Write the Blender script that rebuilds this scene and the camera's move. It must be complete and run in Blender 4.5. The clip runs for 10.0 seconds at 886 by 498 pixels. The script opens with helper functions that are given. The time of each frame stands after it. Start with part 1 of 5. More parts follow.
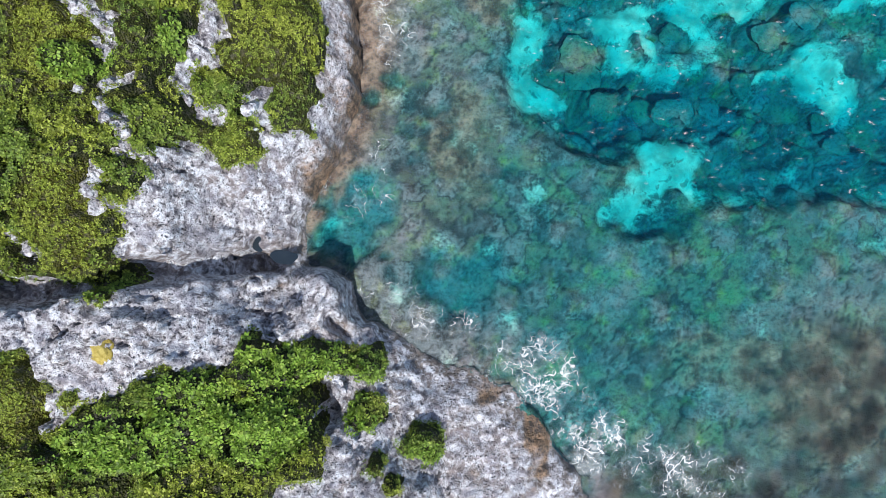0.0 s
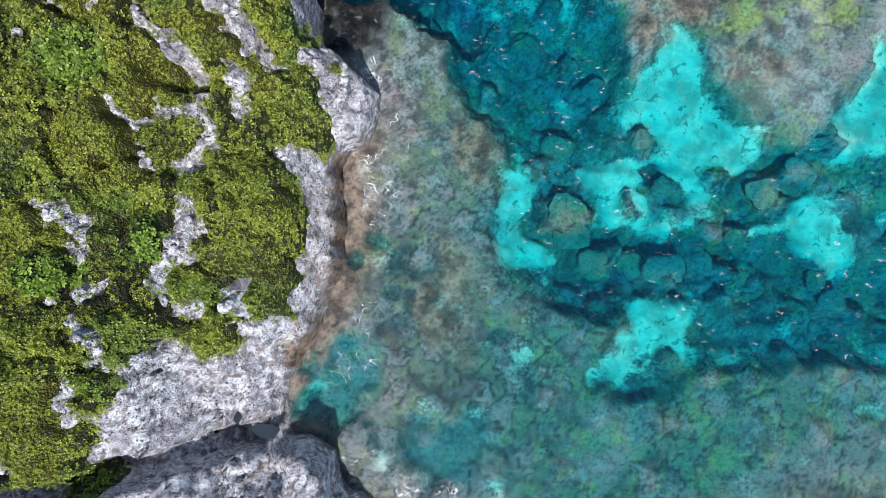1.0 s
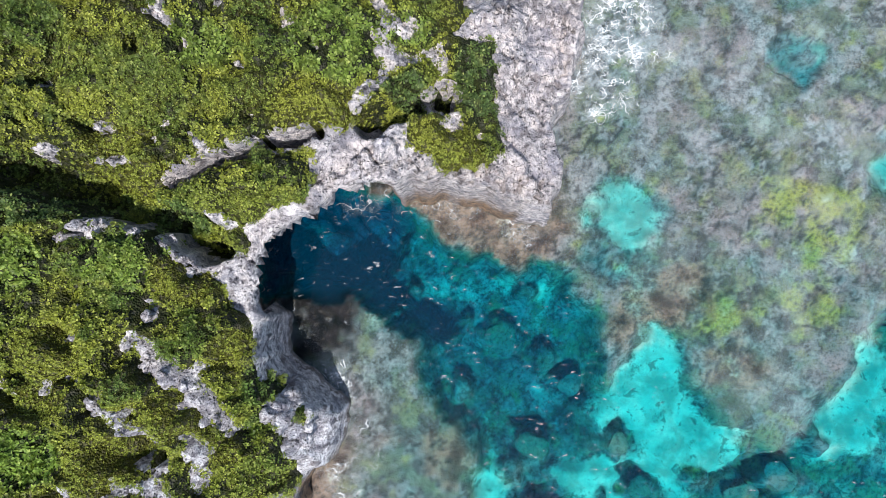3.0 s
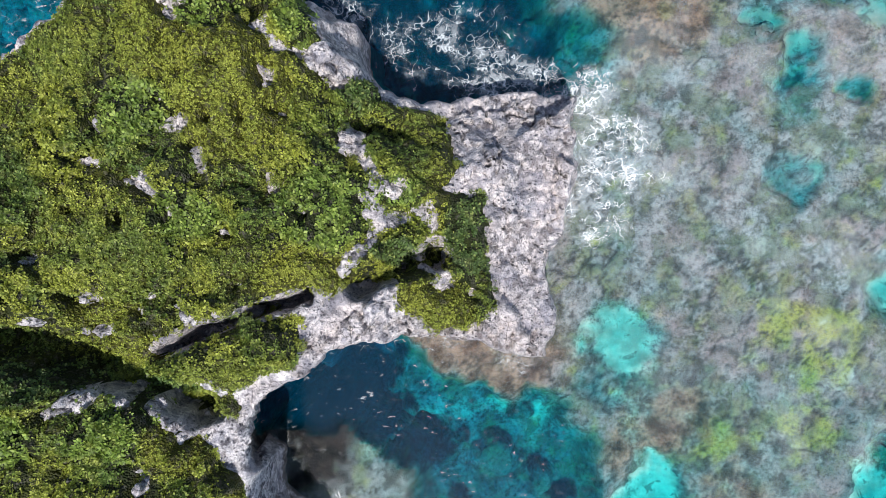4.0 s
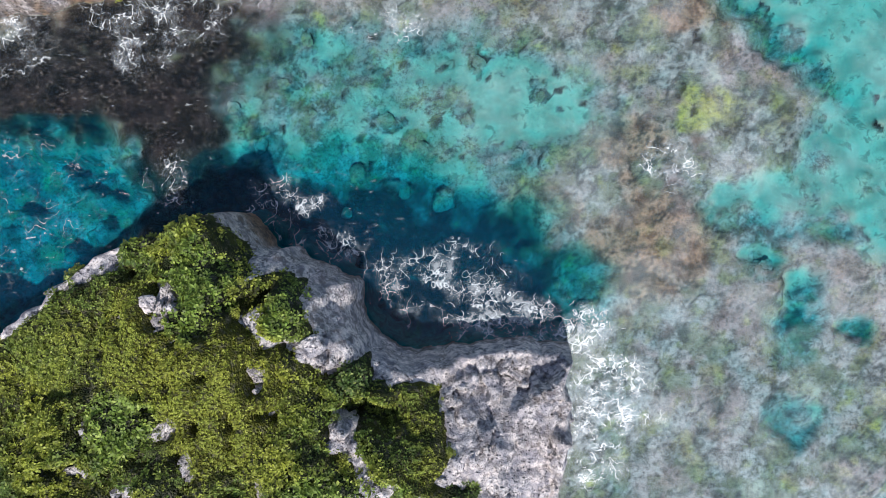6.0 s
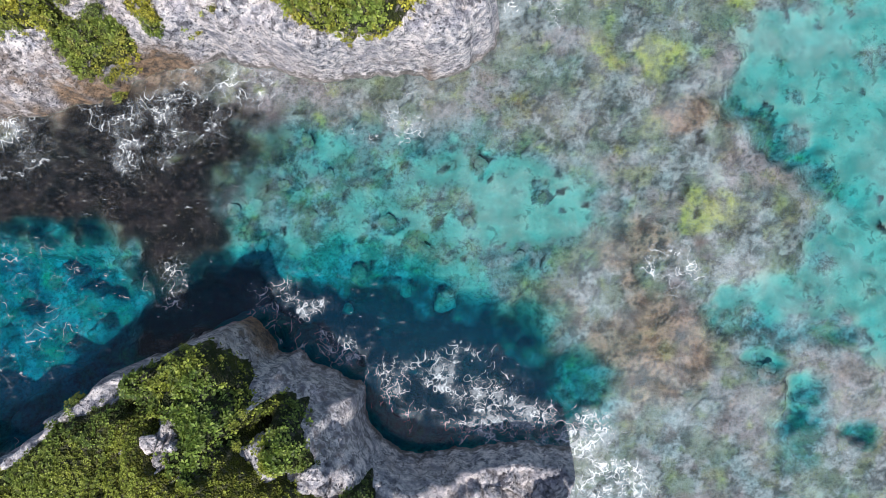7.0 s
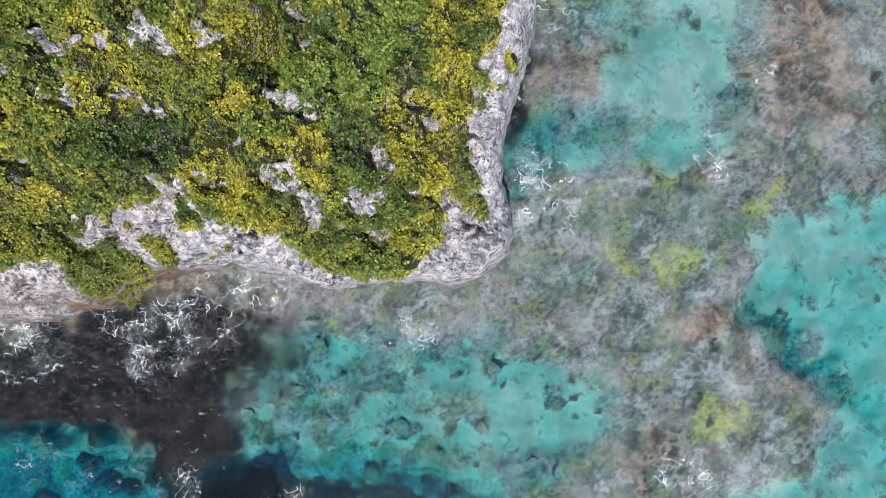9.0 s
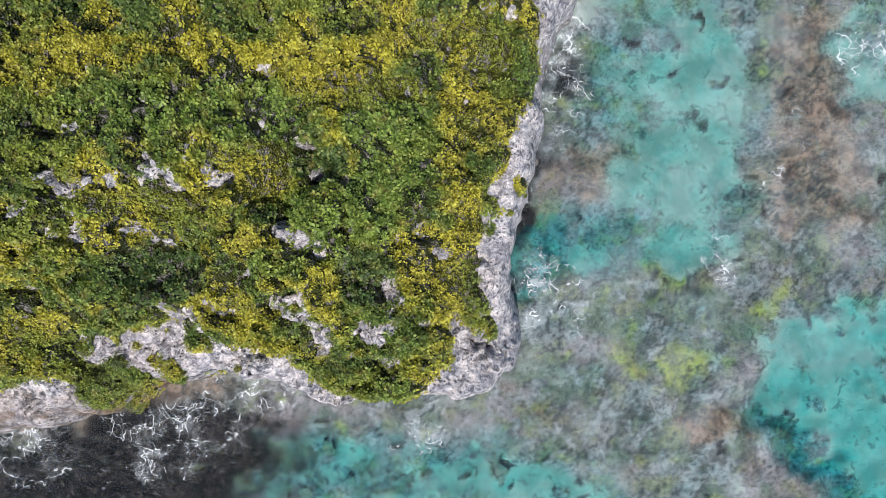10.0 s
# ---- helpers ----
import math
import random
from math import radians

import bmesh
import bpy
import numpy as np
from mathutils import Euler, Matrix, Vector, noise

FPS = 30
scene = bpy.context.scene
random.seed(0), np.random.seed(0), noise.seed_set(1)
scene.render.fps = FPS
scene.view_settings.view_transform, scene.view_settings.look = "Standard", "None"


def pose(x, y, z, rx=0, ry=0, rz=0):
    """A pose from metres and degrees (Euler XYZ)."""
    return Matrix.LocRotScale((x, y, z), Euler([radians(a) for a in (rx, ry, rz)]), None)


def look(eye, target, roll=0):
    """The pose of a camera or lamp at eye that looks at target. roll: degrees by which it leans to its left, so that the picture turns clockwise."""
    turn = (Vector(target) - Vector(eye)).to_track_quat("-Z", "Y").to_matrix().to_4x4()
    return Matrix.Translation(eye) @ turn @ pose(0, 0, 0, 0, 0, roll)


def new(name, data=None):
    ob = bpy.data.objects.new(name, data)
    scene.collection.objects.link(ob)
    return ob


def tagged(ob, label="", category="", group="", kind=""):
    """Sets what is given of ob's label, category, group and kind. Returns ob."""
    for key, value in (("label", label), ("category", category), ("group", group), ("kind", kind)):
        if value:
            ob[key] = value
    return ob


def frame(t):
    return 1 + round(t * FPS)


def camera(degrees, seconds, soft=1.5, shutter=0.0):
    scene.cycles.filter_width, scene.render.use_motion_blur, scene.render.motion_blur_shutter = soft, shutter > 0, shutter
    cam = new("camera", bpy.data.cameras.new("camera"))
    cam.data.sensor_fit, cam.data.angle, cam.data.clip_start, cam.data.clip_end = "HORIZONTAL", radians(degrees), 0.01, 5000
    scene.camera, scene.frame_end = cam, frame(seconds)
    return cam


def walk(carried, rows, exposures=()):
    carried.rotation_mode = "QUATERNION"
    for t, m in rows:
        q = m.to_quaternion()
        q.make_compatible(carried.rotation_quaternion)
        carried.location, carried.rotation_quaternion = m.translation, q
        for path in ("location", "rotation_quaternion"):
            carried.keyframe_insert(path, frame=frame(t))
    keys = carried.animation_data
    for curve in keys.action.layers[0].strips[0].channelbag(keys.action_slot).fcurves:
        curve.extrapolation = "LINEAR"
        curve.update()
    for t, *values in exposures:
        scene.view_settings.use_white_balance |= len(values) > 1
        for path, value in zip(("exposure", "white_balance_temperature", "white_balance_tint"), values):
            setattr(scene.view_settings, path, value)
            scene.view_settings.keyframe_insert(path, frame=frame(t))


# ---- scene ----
cam = camera(72.4, 10.0, soft=0.7)
# seconds, place in metres, turn in degrees
PATH = [
    (0.0, -2.669, -2.96, 59.897, 3.266, -0.657, 1.682),
    (0.5, -1.762, 5.608, 59.761, 3.165, -0.154, 1.757),
    (1.0, -1.082, 13.964, 59.667, 2.707, -0.035, 1.847),
    (1.5, -0.364, 22.059, 59.644, 2.757, -0.048, 1.89),
    (2.0, 0.151, 29.652, 59.793, 2.609, -0.122, 2.021),
    (2.5, 0.475, 36.996, 59.768, 2.991, -0.04, 2.054),
    (2.7, 0.591, 39.844, 59.787, 3.017, -0.041, 2.084),
    (3.8, 1.116, 55.396, 59.694, 1.661, 0.157, 1.127),
    (4.0, 1.151, 58.076, 59.702, 1.564, 0.092, 1.134),
    (4.5, 1.188, 64.378, 59.692, 1.716, 0.037, 1.318),
    (5.0, 1.172, 70.339, 59.665, 1.441, -0.02, 1.395),
    (5.5, 1.178, 76.15, 59.593, 1.568, -0.034, 1.426),
    (5.7, 1.141, 78.353, 59.579, 1.643, 0.004, 1.606),
    (6.8, 0.696, 89.944, 59.517, 1.214, -0.1, 1.655),
    (7.0, 0.561, 92.061, 59.507, 1.251, -0.04, 1.607),
    (7.5, 0.135, 97.372, 59.567, 1.287, 0.014, 1.651),
    (8.0, -0.29, 102.666, 59.675, 0.833, 0.06, 1.789),
    (8.5, -0.804, 107.933, 59.788, 0.856, 0.047, 1.78),
    (9.0, -1.351, 113.136, 59.816, 0.612, 0.011, 1.909),
    (9.5, -1.88, 118.459, 59.909, 0.604, 0.012, 1.926),
    (10.0, -2.448, 123.639, 59.954, 0.294, -0.0, 1.81),
]
walk(cam, [(t, pose(x, y, z, rx, ry, rz)) for t, x, y, z, rx, ry, rz in PATH], exposures=[(0.0, 0.15), (5.5, 0.12), (9.0, 0.0), (10.0, -0.05)])

# ---- light ----
SUN_ELEVATION, SUN_AZIMUTH = radians(61), radians(184)  # azimuth clockwise from +y
world = bpy.data.worlds.new("sky")
scene.world = world
world.use_nodes = True
sky = world.node_tree.nodes.new("ShaderNodeTexSky")
sky.sky_type, sky.sun_disc = "NISHITA", False
sky.sun_elevation, sky.sun_rotation = SUN_ELEVATION, SUN_AZIMUTH
world.node_tree.links.new(sky.outputs[0], world.node_tree.nodes["Background"].inputs[0])
world.node_tree.nodes["Background"].inputs[1].default_value = 0.15
sun = new("sun", bpy.data.lights.new("sun", "SUN"))
sun.data.energy, sun.data.angle, sun.data.color = 4.9, radians(0.6), (1.0, 0.98, 0.95)
toward = Vector((math.sin(SUN_AZIMUTH) * math.cos(SUN_ELEVATION), math.cos(SUN_AZIMUTH) * math.cos(SUN_ELEVATION), math.sin(SUN_ELEVATION)))
sun.matrix_basis = look(toward * 300, (0, 0, 0))

# ---- materials ----
class Nodes:
    """Short hand for a material's node tree."""

    def __init__(self, name):
        self.mat = bpy.data.materials.new(name)
        self.mat.use_nodes = True
        self.tree = self.mat.node_tree
        self.bsdf = self.tree.nodes["Principled BSDF"]
        self.out = self.tree.nodes["Material Output"]
        self.where = self.tree.nodes.new("ShaderNodeNewGeometry").outputs["Position"]

    def add(self, kind, values=None, **props):
        node = self.tree.nodes.new(kind)
        if "feature" in props:
            node.feature = props["feature"]
        if "operation" in props:
            node.operation = props["operation"]
        if "use_clamp" in props:
            node.use_clamp = props["use_clamp"]
        if "interpolation_type" in props:
            node.interpolation_type = props["interpolation_type"]
        if "data_type" in props:
            node.data_type = props["data_type"]
        if "blend_type" in props:
            node.blend_type = props["blend_type"]
        if "attribute_name" in props:
            node.attribute_name = props["attribute_name"]
        for key, value in (values or {}).items():
            self.set(node.inputs[key], value)
        return node

    def set(self, socket, value):
        if isinstance(value, bpy.types.NodeSocket):
            self.tree.links.new(value, socket)
        else:
            socket.default_value = value

    def noise(self, scale, detail=4.0, rough=0.6, distort=0.0, at=None):
        return self.add("ShaderNodeTexNoise", {"Vector": at or self.where, "Scale": scale, "Detail": detail, "Roughness": rough, "Distortion": distort}).outputs[0]

    def cells(self, scale, feature="F1", at=None, out="Distance"):
        return self.add("ShaderNodeTexVoronoi", {"Vector": at or self.where, "Scale": scale}, feature=feature).outputs[out]

    def math(self, op, a, b=0.0, clamp=False):
        return self.add("ShaderNodeMath", {0: a, 1: b}, operation=op, use_clamp=clamp).outputs[0]

    def step(self, x, low, high, a=0.0, b=1.0):
        return self.add("ShaderNodeMapRange", {"Value": x, "From Min": low, "From Max": high, "To Min": a, "To Max": b}, interpolation_type="SMOOTHSTEP").outputs[0]

    def mix(self, fac, a, b, blend="MIX"):
        node = self.add("ShaderNodeMix", data_type="RGBA", blend_type=blend)
        for socket, value in ((node.inputs[0], fac), (node.inputs[6], a), (node.inputs[7], b)):
            if not isinstance(value, (bpy.types.NodeSocket, float, int)):
                value = (*value, 1.0)
            self.set(socket, value)
        return node.outputs[2]

    def attr(self, name):
        return self.add("ShaderNodeAttribute", attribute_name=name).outputs["Fac"]

    def axis(self, n):
        return self.tree_split().outputs[n]

    def tree_split(self):
        return self.add("ShaderNodeSeparateXYZ", {0: self.where})

    def bump(self, height, strength=0.5, distance=0.1):
        return self.add("ShaderNodeBump", {"Height": height, "Strength": strength, "Distance": distance}).outputs[0]

    def finish(self, color, rough=0.8, normal=None, spec=0.3):
        self.set(self.bsdf.inputs["Base Color"], color)
        self.set(self.bsdf.inputs["Roughness"], rough)
        self.bsdf.inputs["Specular IOR Level"].default_value = spec
        if normal is not None:
            self.set(self.bsdf.inputs["Normal"], normal)
        return self.mat


def limestone():
    n = Nodes("limestone")
    large, mid, fine = n.noise(0.16, 4), n.noise(0.9, 6, 0.68, 0.6), n.noise(3.2, 5, 0.66, 0.3)
    speck = n.noise(1.3, 7, 0.66, 0.4)
    tone = n.mix(n.step(speck, 0.38, 0.47), (0.11, 0.105, 0.125), (0.43, 0.415, 0.44))
    north = n.step(n.axis(1), 10.0, 65.0)
    tone = n.mix(n.step(speck, 0.46, 0.57), tone, n.mix(north, (0.74, 0.76, 0.82), (0.80, 0.72, 0.70)))
    tone = n.mix(n.math("MULTIPLY", n.step(large, 0.45, 0.65, 0.0, 0.45), n.step(north, 0.0, 1.0, 0.4, 1.0)), tone, (0.72, 0.62, 0.60))
    bend = n.add("ShaderNodeTexNoise", {"Vector": n.where, "Scale": 0.8, "Detail": 4.0}).outputs["Color"]
    bent = n.add("ShaderNodeMixRGB", {"Fac": 0.9, "Color1": n.where, "Color2": bend}, blend_type="ADD").outputs[0]
    # pits and cracks, with the shade in them put into the colour
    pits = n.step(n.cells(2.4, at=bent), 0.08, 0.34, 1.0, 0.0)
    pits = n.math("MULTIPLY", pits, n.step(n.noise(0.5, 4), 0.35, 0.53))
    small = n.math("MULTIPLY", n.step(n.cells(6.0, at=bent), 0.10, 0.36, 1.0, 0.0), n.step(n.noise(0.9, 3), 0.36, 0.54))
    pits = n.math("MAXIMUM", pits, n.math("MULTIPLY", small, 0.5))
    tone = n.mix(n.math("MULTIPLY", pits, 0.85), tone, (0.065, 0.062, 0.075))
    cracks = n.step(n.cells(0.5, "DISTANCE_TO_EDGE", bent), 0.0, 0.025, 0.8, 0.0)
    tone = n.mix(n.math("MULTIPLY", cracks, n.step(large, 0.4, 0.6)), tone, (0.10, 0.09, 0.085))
    tone = n.mix(n.step(n.noise(0.3, 6, 0.7, 0.5), 0.52, 0.66, 0.0, 0.55), tone, (0.27, 0.26, 0.285))
    # lichen; its mask also colours in the dark notch and the ledge's shade
    lichen = n.math("MAXIMUM", n.step(n.noise(0.42, 6, 0.72, 0.8), 0.54, 0.68, 0.0, 0.65), n.math("MULTIPLY", n.attr("lichen"), n.step(speck, 0.40, 0.56, 0.75, 0.1)))
    tone = n.mix(lichen, tone, n.mix(n.noise(0.7, 4), (0.17, 0.15, 0.15), (0.30, 0.25, 0.24)))
    tone = n.mix(n.step(fine, 0.34, 0.58, 0.4, 0.0), tone, (0.15, 0.145, 0.16))
    tone = n.mix(n.step(n.noise(0.55, 6, 0.62, 0.4), 0.50, 0.62, 0.0, 0.5), tone, (0.20, 0.20, 0.25))
    # the weed and rust on the lowest, wetted stone
    level = n.math("ADD", n.axis(2), n.math("MULTIPLY", n.math("SUBTRACT", speck, 0.5), 6.0))
    tide = n.step(level, 0.2, 1.6, 0.7, 0.0)
    wet = n.math("MAXIMUM", tide, n.math("MULTIPLY", n.attr("rust"), n.step(level, 2.0, 6.0, 0.95, 0.25)))
    weed = n.mix(n.step(n.noise(1.4, 6, 0.7), 0.35, 0.65), (0.05, 0.04, 0.033), n.mix(n.attr("rust"), (0.19, 0.16, 0.13), (0.33, 0.21, 0.125)))
    tone = n.mix(wet, tone, weed)
    relief = n.math("ADD", mid, n.math("ADD", n.math("MULTIPLY", fine, 0.45), n.math("MULTIPLY", pits, -0.6)))
    return n.finish(tone, n.step(wet, 0.0, 1.0, 0.92, 0.5), n.bump(relief, 1.0, 0.45))


def seabed_stone():
    n = Nodes("reef_and_sand")
    wide, mid, fine = n.noise(0.09, 4, 0.6, 0.2), n.noise(0.55, 8, 0.66, 0.1), n.noise(2.6, 6, 0.72, 0.1)
    head = n.math("ADD", n.attr("head"), n.add("ShaderNodeMath", {0: n.math("SUBTRACT", mid, 0.5), 1: 1.1, 2: n.math("MULTIPLY", n.math("SUBTRACT", fine, 0.5), 0.8)}, operation="MULTIPLY_ADD").outputs[0])
    reef = n.mix(n.step(mid, 0.40, 0.60), (0.085, 0.08, 0.068), (0.29, 0.27, 0.235))
    reef = n.mix(n.math("MULTIPLY", n.step(n.axis(1), 40.0, 60.0, 0.0, 0.6), n.step(n.axis(1), 85.0, 105.0, 1.0, 0.4)), reef, n.mix(n.step(mid, 0.40, 0.58), (0.13, 0.115, 0.105), (0.40, 0.365, 0.35)))
    reef = n.mix(n.step(n.axis(1), 40.0, 5.0, 0.0, 0.8), reef, n.mix(n.step(n.noise(0.35, 6, 0.6), 0.40, 0.60), (0.035, 0.036, 0.040), (0.125, 0.12, 0.12)))
    mottle = n.math("MULTIPLY", n.step(n.noise(0.22, 7, 0.68), 0.47, 0.57), n.step(n.axis(1), 75.0, 95.0, 0.45, 0.95))
    reef = n.mix(mottle, reef, n.mix(n.step(fine, 0.4, 0.6), (0.05, 0.045, 0.038), (0.15, 0.13, 0.10)))
    reef = n.mix(n.step(head, 0.62, 0.85, 0.0, 0.4), reef, (0.33, 0.31, 0.285))
    reef = n.mix(n.step(head, 0.45, 0.25, 0.0, 0.65), reef, (0.19, 0.195, 0.125))
    reef = n.mix(n.step(wide, 0.49, 0.60, 0.0, 0.65), reef, n.mix(mid, (0.15, 0.10, 0.095), (0.45, 0.31, 0.29)))
    reef = n.mix(n.step(n.noise(0.22, 5, 0.65), 0.53, 0.64, 0.0, 0.55), reef, (0.27, 0.25, 0.11))
    reef = n.mix(n.math("MULTIPLY", n.attr("algae"), n.step(mid, 0.30, 0.55, 0.2, 0.9)), reef, (0.33, 0.32, 0.07))
    shore = n.mix(n.step(mid, 0.35, 0.62), (0.09, 0.05, 0.036), (0.36, 0.22, 0.15))
    reef = n.mix(n.attr("shore"), reef, shore)
    # shade in the gaps between knobs, painted dark
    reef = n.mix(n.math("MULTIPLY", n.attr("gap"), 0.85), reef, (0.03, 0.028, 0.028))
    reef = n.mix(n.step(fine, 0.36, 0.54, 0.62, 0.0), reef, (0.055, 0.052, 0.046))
    reef = n.mix(n.step(n.noise(5.0, 4, 0.7), 0.57, 0.74, 0.0, 0.28), reef, (0.46, 0.43, 0.40))
    reef = n.mix(1.0, reef, (0.95, 0.98, 1.12), "MULTIPLY")
    sand = n.mix(n.step(n.noise(0.4, 5, 0.6), 0.35, 0.65), (0.30, 0.30, 0.26), (0.56, 0.56, 0.49))
    spots = n.step(n.noise(0.8, 5, 0.62, 0.5), 0.56, 0.66, 0.0, 0.7)
    sand = n.mix(spots, sand, (0.09, 0.085, 0.075))
    sand = n.mix(n.attr("pale"), n.mix(0.55, sand, (0.13, 0.125, 0.115)), sand)
    stray = n.math("ADD", n.math("MULTIPLY", n.math("SUBTRACT", fine, 0.5), 1.5), n.math("MULTIPLY", n.math("SUBTRACT", mid, 0.5), 0.9))
    fac = n.math("ADD", n.attr("sand"), stray)
    tone = n.mix(n.step(fac, 0.15, 0.9), reef, sand)
    dark = n.mix(n.step(mid, 0.42, 0.62), (0.003, 0.0025, 0.003), (0.020, 0.014, 0.014))
    dark = n.mix(n.step(fine, 0.53, 0.64, 0.0, 0.75), dark, (0.10, 0.074, 0.062))
    tone = n.mix(n.math("MULTIPLY", n.step(n.math("ADD", n.attr("dark"), n.math("MULTIPLY", stray, 0.5)), 0.15, 0.85), 0.97), tone, dark)
    return n.finish(tone, 0.95, n.bump(n.math("ADD", mid, n.math("MULTIPLY", fine, 0.3)), n.step(fac, 0.3, 0.7, 0.8, 0.12), 0.6), 0.1)


def sea_water():
    """Clear sea: what the depth of water below a point lets through, what it scatters back, the mirror of the sky,
    foam, and painted glints.
    """
    n = Nodes("sea_water")
    uneven = n.add("ShaderNodeMapRange", {"Value": n.noise(0.45, 5, 0.62, 0.5), "From Min": 0.3, "From Max": 0.7, "To Min": 0.75, "To Max": 1.3}).outputs[0]
    depth = n.math("MAXIMUM", n.math("MULTIPLY", n.attr("depth"), uneven), 0.05)
    pass_rgb = [n.math("POWER", 2.718, n.math("MULTIPLY", depth, -k)) for k in (1.6, 0.150, 0.088)]
    passed = n.add("ShaderNodeCombineColor", dict(enumerate(pass_rgb))).outputs[0]
    lost = n.math("SUBTRACT", 1.0, n.math("POWER", 2.718, n.math("MULTIPLY", depth, -0.22)))
    clear = n.add("ShaderNodeBsdfTransparent", {"Color": passed}).outputs[0]
    back = n.add("ShaderNodeBsdfDiffuse", {"Color": n.mix(lost, (0.0, 0.0, 0.0), (0.0, 0.016, 0.034))}).outputs[0]
    body = n.add("ShaderNodeAddShader", {0: clear, 1: back}).outputs[0]
    waves = n.math("ADD", n.noise(0.5, 3, 0.5, 0.6), n.math("MULTIPLY", n.noise(2.0, 5, 0.65, 0.8), 0.5))
    ripple = n.bump(waves, 0.2, 0.08)
    shine = n.add("ShaderNodeBsdfGlossy", {"Color": (1, 1, 1, 1), "Roughness": 0.04, "Normal": ripple}).outputs[0]
    fresnel = n.add("ShaderNodeFresnel", {"IOR": 1.33, "Normal": ripple}).outputs[0]
    surface = n.add("ShaderNodeMixShader", {0: fresnel, 1: body, 2: shine}).outputs[0]
    # lace of foam: thin winding strands that widen where there is more of it
    swirl = n.add("ShaderNodeTexNoise", {"Vector": n.where, "Scale": 0.45, "Detail": 6.0, "Roughness": 0.62}).outputs["Color"]
    at = n.add("ShaderNodeMixRGB", {"Fac": 1.0, "Color1": n.where, "Color2": n.add("ShaderNodeVectorMath", {0: swirl, 1: (2.0, 2.0, 2.0)}, operation="MULTIPLY").outputs[0]}, blend_type="ADD").outputs[0]
    amount = n.math("MULTIPLY", n.attr("foam"), n.step(n.noise(0.3, 5, 0.65), 0.34, 0.66, 0.15, 1.35))

    def lace(scale, width):
        return n.step(n.math("SUBTRACT", n.math("MULTIPLY", amount, width), n.cells(scale, "DISTANCE_TO_EDGE", at)), -0.012, 0.05)

    def threads(scale, width):
        ridge = n.math("ABSOLUTE", n.math("SUBTRACT", n.noise(scale, 2.0, 0.5, 0.25), 0.5))
        return n.step(n.math("SUBTRACT", n.math("MULTIPLY", amount, width), ridge), -0.010, 0.014)

    strand = n.math("MAXIMUM", n.math("MULTIPLY", lace(0.6, 0.03), 0.5), n.math("MULTIPLY", lace(1.5, 0.035), n.step(amount, 0.2, 1.0, 0.0, 0.4)))
    strand = n.math("MAXIMUM", strand, n.math("MULTIPLY", threads(0.45, 0.012), 0.75))
    strand = n.math("MAXIMUM", strand, n.math("MULTIPLY", threads(1.1, 0.016), n.step(amount, 0.1, 0.9, 0.1, 0.65)))
    strand = n.math("MULTIPLY", strand, n.step(amount, 0.04, 0.35), True)
    strand = n.math("MULTIPLY", strand, n.step(n.noise(0.6, 7, 0.72), 0.34, 0.58, 0.12, 1.0), True)
    # a pale veil over the flats, and milky bubbles where there is foam
    milk = n.math("MULTIPLY", n.attr("milk"), n.step(n.noise(0.16, 5, 0.6, 0.3), 0.42, 0.66, 0.0, 0.10))
    milk = n.math("ADD", milk, n.math("MULTIPLY", n.step(amount, 0.15, 1.3, 0.0, 0.38), n.step(n.noise(0.8, 6, 0.68), 0.42, 0.64)), True)
    strand = n.math("MAXIMUM", strand, milk)
    # glints on the ripples, painted as pale dashes
    crest = n.add("ShaderNodeMapping", {"Vector": n.where, "Rotation": (0, 0, 0.35), "Scale": (1.0, 2.1, 1.0)}).outputs[0]
    dashes = n.math("MULTIPLY", n.attr("glint"), n.step(n.noise(0.9, 5, 0.62, 0.4, crest), 0.60, 0.72, 0.0, 0.42))
    strand = n.math("MAXIMUM", strand, n.math("MULTIPLY", dashes, n.step(n.noise(0.22, 3), 0.40, 0.60)))
    white = n.add("ShaderNodeBsdfDiffuse", {"Color": (0.82, 0.86, 0.88, 1)}).outputs[0]
    n.set(n.out.inputs[0], n.add("ShaderNodeMixShader", {0: strand, 1: surface, 2: white}).outputs[0])
    return n.mat


def leaf_green():
    n = Nodes("leaf_green")
    patch = n.noise(0.11, 4, 0.6)
    island = n.add("ShaderNodeNewGeometry").outputs["Random Per Island"]
    each = n.add("ShaderNodeObjectInfo").outputs["Random"]
    gold, lush, dim = n.attr("gold"), n.attr("lush"), n.attr("dim")
    north, south = n.step(n.axis(1), 92.0, 108.0), n.step(n.axis(1), 60.0, 0.0)
    tone = n.mix(n.step(patch, 0.42, 0.58), (0.08, 0.12, 0.024), (0.17, 0.195, 0.030))
    tone = n.mix(n.step(n.noise(0.36, 5, 0.6, 0.3), 0.40, 0.50, 0.75, 0.0), tone, (0.05, 0.085, 0.024))
    tone = n.mix(n.math("MULTIPLY", gold, 0.85), tone, n.mix(n.noise(0.5, 5), (0.17, 0.195, 0.028), (0.30, 0.32, 0.042)))
    tone = n.mix(n.step(n.noise(0.2, 4, 0.6), 0.45, 0.58, 0.0, 0.8), tone, n.mix(north, (0.25, 0.26, 0.035), (0.43, 0.36, 0.035)))
    tone = n.mix(n.math("MULTIPLY", lush, 0.85), tone, n.mix(n.noise(0.5, 4), (0.075, 0.125, 0.028), (0.18, 0.25, 0.045)))
    tone = n.mix(n.math("MULTIPLY", dim, 0.85), tone, (0.045, 0.078, 0.028))
